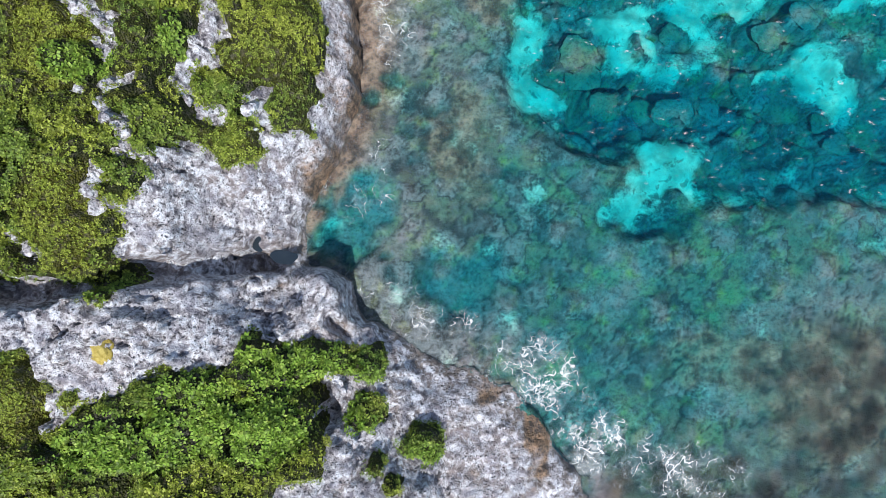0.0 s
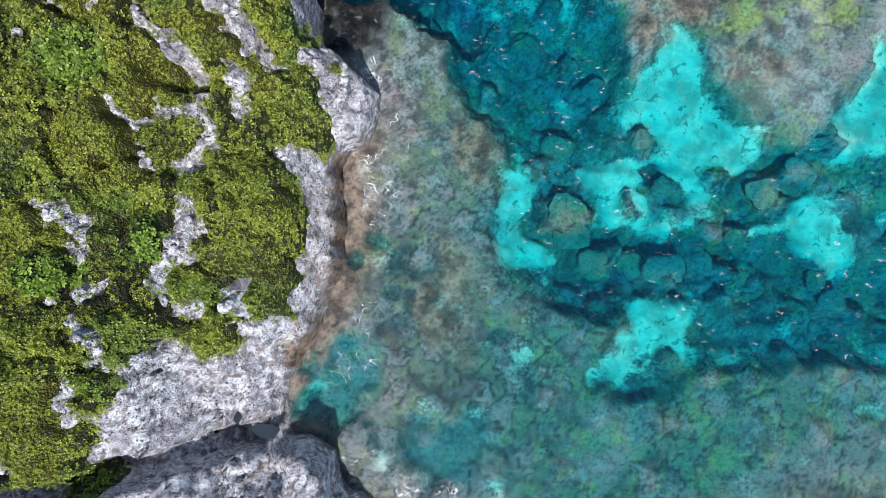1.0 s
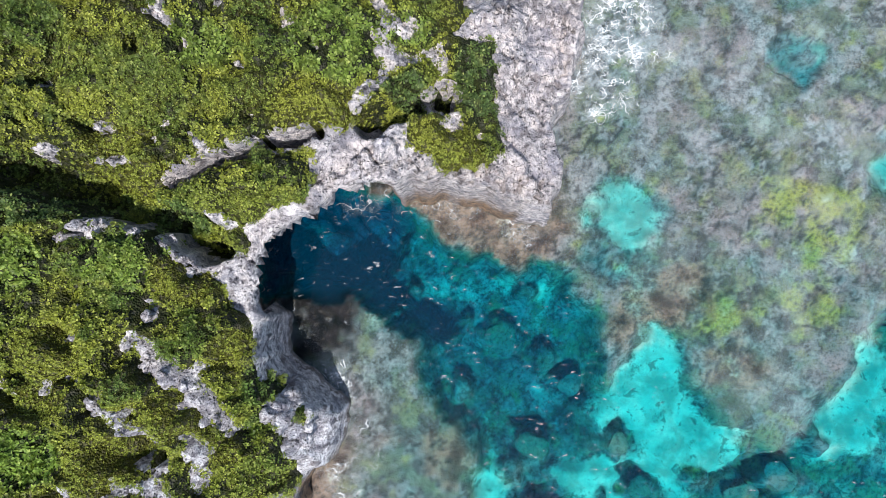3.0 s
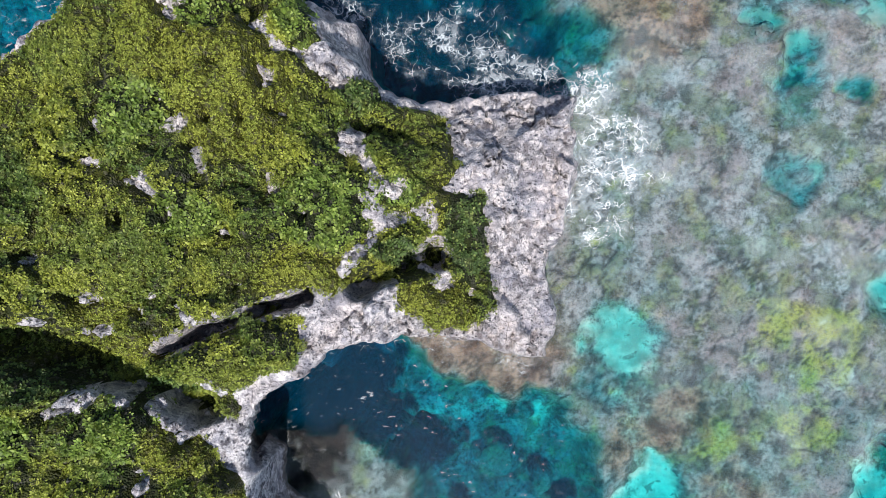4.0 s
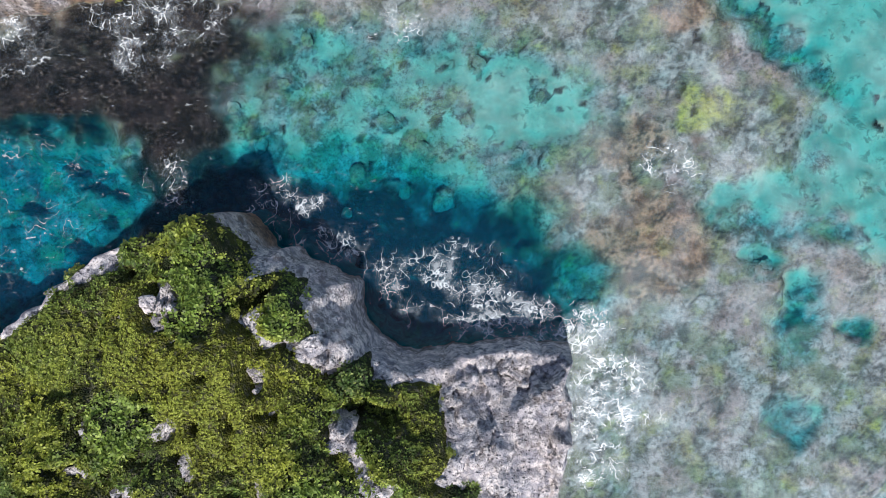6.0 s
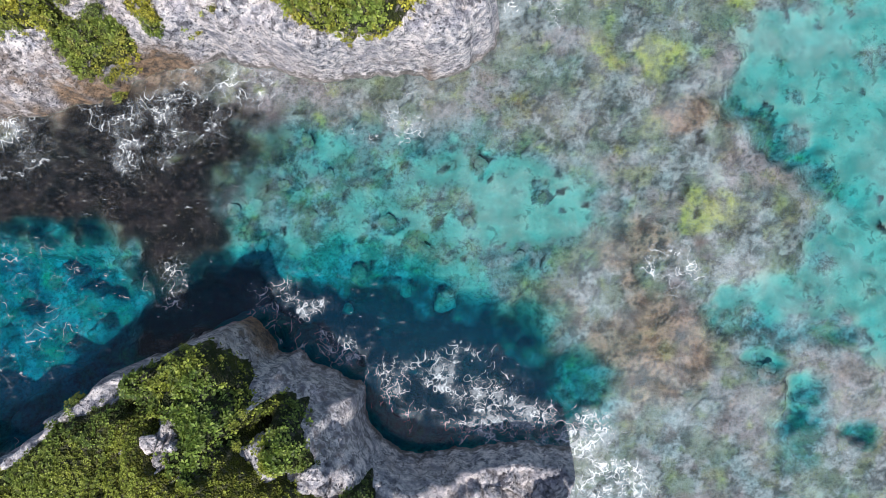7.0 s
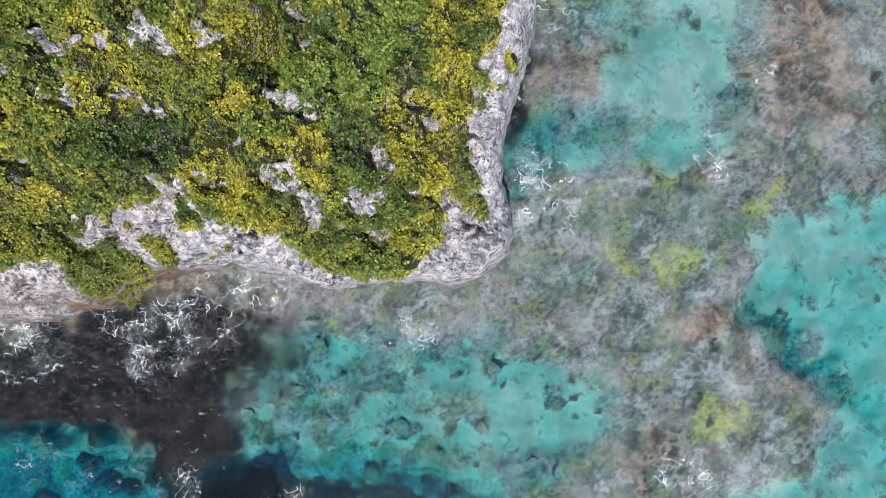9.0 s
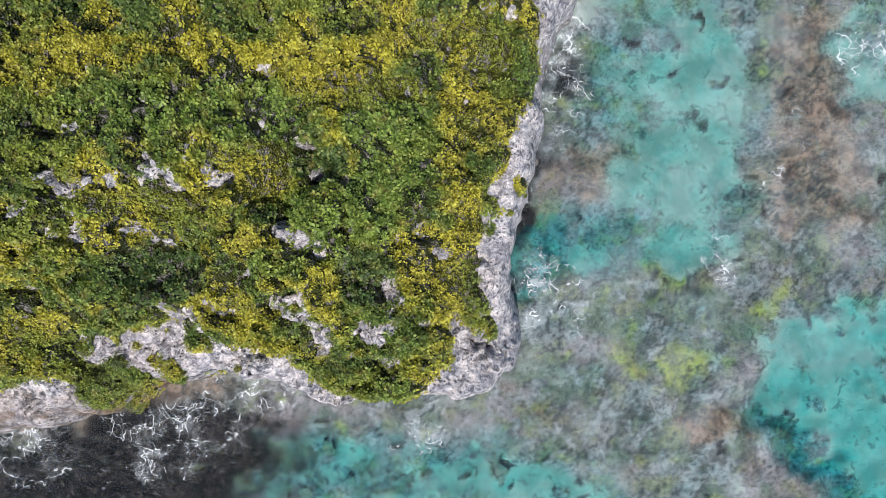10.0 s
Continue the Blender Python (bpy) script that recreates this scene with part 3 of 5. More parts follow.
DEEPS_2 = [
    (-0.1, 36.7), (1.8, 32.1), (4.7, 29.3), (5.9, 29.1), (9.3, 29.8), (12.1, 31.3), (14.9, 35.4), (15.7, 38.3),
    (14.2, 40.6), (12.0, 34.7), (8.1, 31.7), (4.0, 33.3),
]
DEEPS_3 = [
    (4.5, 18.5), (6.3, 15.2), (9.7, 14.2), (12.0, 11.5), (15.4, 10.5), (17.6, 12.2), (16.4, 15.0), (12.5, 14.3),
    (9.6, 15.9),
]
DEEPS_4 = [
    (14.4, 4.4), (17.7, 3.9), (21.0, 5.7), (24.9, 9.1), (28.9, 7.6), (34.5, 6.7), (39.5, 9.1), (43.8, 6.4),
    (43.9, 13.6), (38.9, 12.4), (35.6, 10.0), (30.5, 9.9), (26.6, 10.9), (23.3, 8.0), (19.4, 5.6),
]
DEEPS_5 = [
    (16.3, 18.3), (23.1, 19.1), (25.9, 17.5), (33.8, 19.5), (35.5, 15.6), (40.0, 15.8), (43.4, 18.1),
    (43.9, 13.6), (35.5, 12.8), (33.3, 10.0), (28.8, 10.4), (24.9, 11.9), (22.0, 14.0), (17.5, 15.0),
]
DEEPS_6 = [
    (-19.3, 85.5), (-9.8, 87.7), (6.0, 86.5), (10.0, 83.5), (12.4, 78.0), (7.4, 75.6), (-3.8, 74.7),
    (-8.4, 79.6), (-15.3, 83.3),
]
DEEPS_7 = [
    (29.6, 109.2), (34.4, 106.2), (38.5, 102.3), (41.9, 99.0), (41.1, 98.2), (37.4, 100.9), (33.9, 104.2),
    (29.3, 107.5),
]
DEEPS_8 = [
    (26.8, 87.9), (29.7, 87.4), (35.3, 86.9), (42.6, 86.4), (42.6, 85.2), (35.3, 85.8), (29.7, 86.0),
]
DEEPS_9 = [
    (33.8, 76.3), (35.4, 78.6), (38.2, 80.4), (37.7, 78.1), (36.6, 74.7), (34.9, 73.6),
]
DEEPS = (COVE_DEEP_AND_SHADE, DEEPS_2, DEEPS_3, DEEPS_4, DEEPS_5, DEEPS_6, DEEPS_7, DEEPS_8, DEEPS_9,)
DARK_BED_1 = [
    (-55.6, 102.0), (-32.9, 101.5), (-22.7, 101.2), (-21.9, 95.0), (-21.2, 91.6), (-17.2, 89.5), (-15.3, 84.7),
    (-19.8, 84.0), (-27.1, 83.3), (-29.8, 86.3), (-30.2, 91.3), (-31.8, 95.3), (-55.2, 94.6),
]
DARK_BED = (DARK_BED_1,)
CHANNEL_1 = [
    (-17.1, 46.2), (-15.5, 50.0), (-10.5, 53.7), (-7.6, 52.6), (-3.6, 51.6), (-1.2, 48.8), (1.2, 47.1),
    (4.6, 47.3), (8.1, 45.1), (12.7, 44.7), (15.3, 39.9), (16.0, 36.6), (16.6, 33.8), (13.0, 30.9), (9.6, 30.7),
    (7.4, 30.7), (5.2, 27.2), (4.3, 30.0), (1.7, 32.7), (-0.1, 34.9), (-0.8, 38.2), (-3.1, 39.8), (-4.9, 41.5),
    (-8.9, 43.1), (-12.4, 43.5), (-15.8, 43.4),
]
CHANNEL = (CHANNEL_1,)
SHELF_1 = [
    (-9.4, 53.7), (-4.9, 55.3), (0.9, 55.5), (4.4, 53.6), (12.5, 50.7), (14.2, 49.6), (11.5, 47.2), (8.1, 44.8),
    (4.6, 47.0), (1.2, 46.9), (-1.2, 48.5), (-2.4, 51.0), (-7.0, 52.3),
]
SHELF = (SHELF_1,)
CORAL_A = [
    (11.7, 19.0, 2.56), (14.0, 15.9, 2.28), (18.4, 15.7, 2.28), (22.1, 15.3, 1.94), (36.8, 14.8, 1.48),
    (7.1, 38.5, 2.28), (11.0, 21.0, 2.73), (14.0, 15.7, 2.28), (21.4, 15.5, 2.56), (18.6, 28.4, 1.42),
    (31.9, 13.2, 2.28), (21.2, 23.9, 1.71), (25.6, 16.4, 1.82), (10.3, 27.7, 1.99), (13.9, 33.8, 1.59),
    (30.2, 14.8, 1.71), (39.2, 12.9, 1.99), (28.4, 18.7, 1.71), (34.6, 25.8, 1.99), (30.7, 23.4, 2.28),
    (-19.2, 95.1, 1.03), (-17.7, 93.4, 1.14), (-8.0, 90.8, 1.25), (-13.2, 103.8, 0.91), (-20.4, 96.7, 0.91),
    (-10.9, 100.4, 0.80), (-1.5, 93.3, 1.14), (0.9, 88.2, 1.59), (-3.1, 89.2, 1.03), (4.0, 102.0, 0.91),
    (-5.7, 100.6, 0.80), (-12.4, 96.4, 0.68),
]
CORAL_B = [
    (8.2, 93.0, 0.80), (10.3, 98.7, 0.68), (3.0, 96.2, 0.80), (-15.4, 99.2, 0.80), (-9.3, 86.8, 0.91),
    (-5.0, 96.0, 1.14), (32.8, 82.3, 1.14),
]
CORAL = CORAL_A + CORAL_B
GULLIES = [
    (1.52, 5.5, [(-33.5, 51.8), (-29.3, 50.6), (-24.6, 49.2), (-20.3, 47.8), (-18.2, 46.3)]),
    (0.5, 6, [(-20.5, 51.1), (-17.8, 52.4), (-14.2, 54.0), (-9.4, 55.4)]), (1.16, 4, [(-40.2, -4.0),
    (-35.7, -4.7), (-30.8, -3.7), (-26.4, -2.6), (-19.6, -1.5), (-15.6, -1.1)]), (1.16, 4, [(-5.4, 56.6),
    (-2.7, 58.0), (0.4, 58.8)]), (0.71, 3.5, [(-14.5, 78.0), (-12.3, 80.4), (-11.6, 81.3)]),
    (0.98, 3, [(-5.8, 70.3), (-3.0, 69.0)]), (1.34, 3, [(-24.3, 29.7), (-21.6, 29.8)]),
    (1.79, 2.5, [(-14.8, 127.4), (-12.2, 130.7)]), (1.61, 1.8, [(-27.0, 121.5), (-23.3, 122.1)]),
    (0.89, 3.5, [(-12.6, -12.2), (-11.8, -14.8)]), (0.63, 3.5, [(-11.9, -6.8), (-10.3, -7.6), (-8.5, -6.9)]),
]
GREEN_SOUTH = [
    (-45.4, -6.9), (-37.0, -8.5), (-33.8, -9.1), (-31.6, -11.9), (-32.5, -15.6), (-29.4, -13.5), (-23.7, -10.6),
    (-19.6, -10.0), (-18.1, -7.5), (-16.4, -8.3), (-10.4, -8.3), (-9.8, -10.9), (-12.5, -11.9), (-12.7, -14.1),
    (-11.4, -16.8), (-11.4, -19.5), (-15.0, -19.2), (-14.3, -25.8), (-43.8, -26.5),
]
GREEN_WEST = [
    (-46.9, -5.1), (-35.3, -2.9), (-30.7, -3.7), (-28.0, -5.4), (-27.2, -3.6), (-28.8, -0.9), (-26.9, 2.4),
    (-24.9, 8.1), (-22.1, 8.2), (-20.7, 6.3), (-18.4, 7.4), (-18.1, 10.0), (-14.3, 10.1), (-13.8, 14.1),
    (-13.0, 17.5), (-13.1, 17.8), (-13.7, 21.0), (-15.9, 24.2), (-14.6, 25.2), (-11.3, 24.8), (-10.9, 26.2),
    (-13.4, 30.4), (-13.1, 33.7), (-11.9, 33.8), (-10.4, 34.6), (-11.8, 35.5), (-13.4, 36.4), (-14.6, 37.2),
    (-14.1, 39.6), (-16.9, 41.3), (-18.0, 44.5), (-17.6, 45.9), (-14.8, 45.6), (-15.0, 47.9), (-17.7, 47.3),
    (-18.8, 50.1), (-32.1, 53.0), (-48.1, 49.1),
]
GREEN_HEADLAND = [
    (-47.2, 49.3), (-38.3, 52.9), (-31.4, 51.7), (-18.4, 48.9), (-15.1, 48.4), (-10.2, 50.2), (-10.4, 53.4),
    (-6.4, 56.8), (-2.7, 57.4), (-2.6, 55.6), (0.2, 52.4), (5.2, 54.4), (3.3, 57.2), (5.0, 54.1), (5.0, 56.8),
    (4.5, 58.2), (4.8, 63.6), (1.7, 64.4), (2.1, 67.2), (1.3, 71.2), (-3.0, 71.6), (-5.8, 73.8), (-7.6, 72.4),
    (-9.4, 73.3), (-12.2, 75.1), (-8.8, 75.5), (-9.8, 77.2), (-11.2, 80.8), (-14.4, 80.3), (-16.4, 85.2),
    (-19.5, 85.4), (-23.3, 83.7), (-24.5, 80.5), (-27.8, 79.0), (-34.4, 73.9), (-41.8, 69.7),
]
GREEN_NORTH = [
    (-47.4, 109.6), (-37.3, 111.8), (-33.2, 111.4), (-31.4, 113.8), (-26.8, 113.0), (-19.9, 115.5),
    (-13.4, 113.9), (-12.4, 112.1), (-8.7, 110.8), (-3.2, 111.9), (-1.5, 115.7), (-1.5, 118.4), (1.7, 116.7),
    (1.7, 118.5), (0.2, 122.6), (0.9, 128.2), (5.2, 138.5), (5.1, 143.6), (3.0, 151.5), (1.8, 158.4),
    (-51.5, 156.7),
]
LONE_BUSHES_A = [
    (-8.3, -10.2, 1.6, 1.5), (-8.4, -14.5, 1.8, 1.4), (-9.4, -13.3, 0.9, 0.9), (-3.3, -17.4, 2.2, 1.7),
    (-7.3, -18.4, 1.0, 0.9), (-6.0, -20.3, 1.0, 1.0), (-18.2, -8.1, 0.8, 1.0), (-30.3, -12.3, 0.8, 0.7),
    (-34.2, -7.1, 0.5, 0.4), (-11.0, 31.9, 0.8, 0.7), (-13.1, 30.3, 0.7, 0.9), (-11.0, 32.0, 0.8, 0.9),
    (-13.4, 34.8, 0.9, 1.4), (-20.0, 113.1, 0.7, 0.7), (-22.6, 112.3, 0.9, 0.6), (-25.5, 112.4, 1.0, 0.7),
    (-31.0, 111.3, 3.4, 2.5), (-31.9, 108.4, 2.1, 1.2), (1.8, 117.2, 0.5, 1.3), (4.0, 129.5, 0.6, 1.0),
    (2.8, 127.0, 0.4, 0.7), (1.6, 127.4, 0.4, 0.8),
]
LONE_BUSHES_B = [
    (1.2, 125.5, 0.4, 0.7), (0.7, 119.1, 0.8, 1.1), (-28.5, 80.2, 1.7, 1.0), (-8.5, 71.4, 0.7, 0.6),
    (3.3, 58.1, 1.2, 1.2),
]
LONE_BUSHES = LONE_BUSHES_A + LONE_BUSHES_B
LAGOON_A = [
    (-17.0, 47.8), (-15.4, 52.0), (-10.8, 53.6), (-4.9, 51.9), (-1.3, 50.0), (1.1, 46.4), (5.2, 46.0),
    (8.7, 43.8), (12.8, 43.5), (14.0, 40.5), (15.8, 39.1), (15.3, 35.1), (17.9, 33.4), (18.7, 36.6),
    (21.3, 39.4), (23.6, 38.5), (25.4, 34.3), (29.8, 29.3), (34.3, 28.3), (37.2, 30.7), (40.1, 32.9),
    (44.1, 40.7), (48.4, 43.3), (54.5, 9.6), (44.0, 6.9), (40.2, 9.1), (34.4, 6.6), (28.7, 7.0), (23.0, 5.1),
    (19.1, 3.2), (15.0, 3.7), (17.3, 6.6), (17.8, 10.7), (14.9, 10.6), (12.0, 11.3), (9.1, 13.1), (5.9, 15.4),
    (4.3, 19.4), (5.6, 24.7), (5.0, 28.2), (1.4, 31.6), (-0.5, 36.3), (-0.9, 39.3), (0.3, 36.8), (-2.1, 39.6),
]
LAGOON_B = [
    (-5.1, 41.8), (-10.3, 42.2), (-15.0, 42.6),
]
LAGOON = LAGOON_A + LAGOON_B
NORTH_POOL = [
    (-22.4, 98.2), (-20.9, 103.9), (-13.0, 106.4), (-4.9, 105.0), (3.7, 104.6), (9.4, 103.1), (15.2, 100.4),
    (18.7, 97.6), (13.7, 93.5), (8.6, 90.5), (4.7, 87.0), (0.1, 89.7), (-7.8, 89.5), (-15.8, 89.2), (-21.6, 92.5),
]
EAST_POOL = [
    (29.2, 116.3), (33.8, 118.7), (38.9, 120.6), (46.4, 119.7), (55.1, 108.4), (55.3, 82.2), (45.0, 82.5),
    (42.2, 85.3), (41.1, 88.6), (37.7, 87.4), (31.4, 87.8), (27.4, 88.8), (29.1, 90.5), (35.3, 91.3),
    (35.9, 94.1), (37.5, 96.5), (39.2, 101.6), (36.3, 103.8), (33.4, 106.1), (29.9, 110.5),
]
POOLS_SOUTH_A = [
    (7.5, 34.3, 5.1, 3.4, 4.6, 0.55), (4.0, 32.4, 3.4, 2.8, 4.2, 0.6), (13.9, 37.6, 2.3, 4.6, 7, 0),
    (2.0, 39.6, 2.8, 3.4, 6.5, 0.1), (12.3, 30.9, 4.6, 2.0, 6.5, 0.1), (15.0, 12.3, 5.1, 2.0, 7.5, 0),
    (19.0, 18.2, 2.8, 1.4, 6, 0.2), (31.2, 15.1, 3.4, 4.6, 6.5, 0.1), (37.0, 9.2, 8.0, 2.3, 7, 0.05),
    (27.8, 8.6, 4.6, 2.3, 6.5, 0.1), (42.8, 11.4, 3.4, 4.0, 6.5, 0.1), (33.5, 23.9, 5.1, 2.8, 4.6, 0.25),
    (19.2, 3.5, 3.4, 1.3, 7, 0.1), (25.4, 18.4, 2.8, 5.1, 4.2, 0.45), (11.9, 23.2, 6.3, 2.0, 3.2, 0.85),
]
POOLS_SOUTH_B = [
    (22.3, 31.3, 3.1, 6.6, 2.8, 1), (21.6, 37.2, 2.3, 2.8, 2.4, 0.75), (18.2, 30.5, 2.3, 2.3, 3.2, 0.8),
    (16.5, 22.8, 3.1, 3.3, 2.8, 1), (8.8, 18.7, 4.1, 4.1, 2.9, 1), (21.1, 10.4, 2.7, 2.6, 2.8, 1),
    (18.0, 6.3, 2.4, 2.2, 3.2, 0.9), (37.9, 18.8, 3.4, 4.3, 2.8, 1), (31.7, 19.5, 3.1, 1.3, 3.2, 0.85),
    (41.6, 29.8, 2.7, 2.4, 2.6, 0.95), (28.8, 27.9, 2.8, 2.2, 3.2, 0.8), (22.4, 18.9, 1.6, 3.4, 3.2, 0.9),
    (-10.6, 4.5, 4.0, 3.5, 3.6, 0.1), (0.1, -2.8, 5.4, 3.1, 4.6, 0.05), (-12.8, 0.9, 3.1, 2.1, 3.2, 0.1),
]
POOLS_SOUTH = POOLS_SOUTH_A + POOLS_SOUTH_B
POOLS_COVE_A = [
    (0.1, 40.9, 2.5, 2.8, 9, 0.1), (5.2, 44.4, 3.4, 1.4, 4, 0.6), (10.5, 43.7, 2.8, 0.8, 4, 0.6),
    (7.3, 33.6, 5.7, 2.8, 4.8, 0.55), (10.3, 30.3, 4.2, 2.0, 8.5, 0), (13.5, 38.4, 1.8, 2.8, 8.5, 0),
    (2.6, 35.7, 2.0, 3.4, 6.5, 0.2), (9.9, 23.2, 4.5, 2.5, 4, 0.7), (21.3, 25.0, 1.4, 1.7, 6, 0.1),
    (18.4, 51.4, 2.8, 1.9, 2.4, 0.7), (18.0, 46.4, 3.4, 2.0, 3, 0.2), (19.0, 51.2, 3.7, 3.1, 2.4, 0.75),
]
POOLS_COVE_B = [
    (36.5, 79.0, 1.9, 2.9, 2.8, 1), (35.4, 67.1, 2.3, 2.0, 3.2, 0.4), (41.7, 76.5, 1.7, 1.1, 4, 0.1),
    (33.0, 83.0, 1.4, 0.8, 3, 0.8), (28.6, 89.1, 1.4, 1.1, 2.2, 0.9), (45.8, 56.4, 2.8, 3.4, 3, 0.6),
]
POOLS_COVE = POOLS_COVE_A + POOLS_COVE_B
POOLS_NORTH_A = [
    (-41.4, 84.8, 10.0, 7.3, 11, 0.1), (-47.0, 82.9, 8.9, 7.8, 12, 0.05), (-41.1, 87.4, 12.3, 6.1, 11, 0.12),
    (-38.0, 93.2, 5.0, 2.2, 5, 0.4), (-40.1, 77.9, 13.9, 5.0, 12, 0), (9.0, 97.9, 6.7, 3.9, 1.7, 0.95),
    (-4.5, 94.1, 6.1, 3.3, 2, 0.7), (-12.4, 90.2, 12.3, 3.3, 5.5, 0.2), (-7.7, 86.4, 16.7, 3.6, 10, 0),
    (-0.7, 79.6, 15.1, 6.1, 9, 0), (3.2, 79.1, 11.2, 4.7, 5.5, 0.0), (35.0, 104.3, 3.3, 0.9, 3.4, 0.2),
    (36.5, 79.5, 1.9, 1.7, 2.6, 1), (31.9, 83.3, 1.7, 1.1, 2, 0.9), (21.5, 138.5, 6.7, 12.3, 1.4, 0.8),
]
POOLS_NORTH_B = [
    (20.6, 128.2, 7.3, 5.0, 1.5, 0.75), (12.1, 125.6, 8.4, 3.3, 2, 0.3), (6.4, 124.3, 3.3, 4.5, 3, 0.1),
    (39.0, 144.8, 3.9, 6.1, 1.2, 0.5), (12.1, 145.1, 5.6, 8.4, 1.5, 0.4), (9.0, 153.0, 8.9, 6.7, 1.2, 0.5),
]
POOLS_NORTH = POOLS_NORTH_A + POOLS_NORTH_B
ALGAE = [
    (38.8, 52.5, 3.3, 2.8), (28.6, 41.2, 2.8, 2.2), (36.5, 42.7, 3.3, 2.5), (25.9, 97.8, 2.8, 2.2),
    (20.5, 113.0, 3.9, 2.0), (19.2, 122.2, 2.0, 1.7), (30.6, 120.8, 1.2, 1.8), (21.6, 85.3, 2.2, 1.7),
    (16.5, 114.1, 1.7, 1.7), (20.4, 80.2, 3.3, 1.4), (34.3, 53.1, 3.3, 2.2), (37.7, 48.7, 3.3, 2.2),
    (21.8, 84.6, 2.8, 1.7), (25.6, 98.5, 2.2, 2.2), (19.6, 122.4, 1.4, 2.1), (30.4, 120.8, 1.2, 1.7),
]
PLUM_REEF = [
    (38.9, -14.1, 10.0, 11.0), (27.5, -23.2, 17.0, 6.0),
]
DARK_REEF_AND_SHADE = [
    # shade below the cove's west wall, put into the reef colour
    (-10.8, 40.2, 3.6, 4.6),
    (-27.0, 106.0, 9.0, 2.4), (-28.5, 103.9, 11.1, 3.9), (-36.9, 97.7, 11.1, 3.3),
    (-25.3, 89.6, 5.0, 8.3), (-37.0, 100.0, 14.5, 5.8), (-21.2, 86.3, 5.0, 3.9), (-35.6, 98.7, 15.0, 5.3),
    (-23.9, 98.1, 3.3, 3.3), (-6.4, 82.8, 16.7, 5.0), (4.9, 79.3, 8.3, 3.9), (-36.3, 100.2, 12.2, 3.3),
    # (4.7, 132.2) paints in the shaded water beside the north cliff
    (-12.0, 81.6, 11.1, 3.3), (4.7, 132.2, 2.5, 6.7), (8.2, 142.0, 3.3, 2.8), (-12.2, 87.2, 12.8, 2.5),
]
BROWN_REEF = [
    (33.9, 140.0, 4.4, 9.5), (34.1, 131.4, 5.6, 4.4), (10.3, 87.2, 3.3, 2.0), (21.1, 84.2, 6.1, 5.0),
    (19.2, 94.3, 3.9, 3.3), (24.6, 107.4, 3.3, 1.7), (13.2, 132.0, 3.9, 2.5), (27.5, -9.9, 8.3, 2.8),
    (37.7, -13.0, 8.3, 7.2), (17.6, 9.3, 3.3, 1.7), (-0.3, 11.6, 3.3, 5.0), (2.3, 27.3, 2.2, 2.8),
    (21.5, 82.0, 4.4, 2.8), (20.6, 85.2, 3.3, 2.2), (30.3, 36.2, 2.8, 2.2), (20.6, 41.0, 5.0, 1.7),
    (24.0, 43.4, 5.0, 2.2),
]
POTHOLES = [
    (-6.8, 17.3, 0.9, 0.7), (-5.2, 15.5, 0.9, 1.0), (-2.9, 14.5, 0.8, 0.8), (-6.7, 12.9, 0.9, 0.8),
    (-4.4, 12.1, 1.1, 0.9), (-10.1, 15.9, 0.6, 0.5), (-13.2, 1.9, 1.1, 0.9), (-7.8, -0.7, 0.9, 0.6),
    (-7.6, -2.7, 0.7, 0.6), (-8.0, 17.2, 0.8, 0.9), (-4.8, 10.0, 1.2, 0.9), (20.6, 25.5, 1.2, 1.4),
    (41.1, 21.5, 2.2, 2.0), (4.6, 8.0, 1.0, 0.7),
]
# stretches of sea where wave glints are painted on
GLINTS = [
    (-4.5, 44.5, 12.0, 7.1), (5.8, 38.1, 8.5, 7.1), (11.5, 30.5, 9.5, 8.6), (-39.1, 85.4, 10.3, 9.2),
    (-12.0, 87.3, 8.2, 3.3), (36.0, 13.6, 9.0, 9.6), (22.0, 16.0, 13.0, 8.0), (13.0, 20.0, 9.0, 7.0),
    (-26.0, 91.0, 6.0, 8.0), (-33.0, 99.5, 12.0, 4.0), (36.0, 22.0, 10.0, 8.0),
]
# lichen, darker notch stone, and the ledge's shade (4.1, 70.0) put into colour
LICHEN_AND_SHADE = [
    (-2.9, -13.6, 5.3, 5.3), (4.0, -18.7, 5.3, 3.9), (-6.1, -19.4, 2.9, 2.9), (9.6, 68.1, 3.6, 4.8),
    (4.1, 70.0, 2.4, 3.4), (7.7, 58.7, 2.9, 4.8), (-36.9, 108.1, 6.3, 2.2), (-7.9, 77.9, 2.9, 3.9),
    (-25.4, 117.4, 2.9, 1.9), (-10.3, 80.7, 4.3, 2.9), (-19.6, 6.1, 4.3, 2.4), (-18.4, -0.4, 4.1, 1.7),
    (-25.9, -1.7, 5.3, 1.2), (-33.1, -4.7, 5.3, 1.0),
]
RUST = [
    (7.6, -18.0, 1.5, 3.7), (3.4, -12.8, 1.6, 1.6), (-11.7, -7.9, 1.6, 1.2), (-11.1, 18.6, 2.6, 8.5),
    (-10.0, 21.1, 2.6, 6.3), (2.5, 51.1, 7.9, 3.2), (-37.0, 107.0, 10.6, 2.6), (-26.8, 109.7, 3.2, 2.1),
    (-15.8, 84.9, 3.2, 2.1), (-12.8, 5.7, 3.2, 4.2),
]
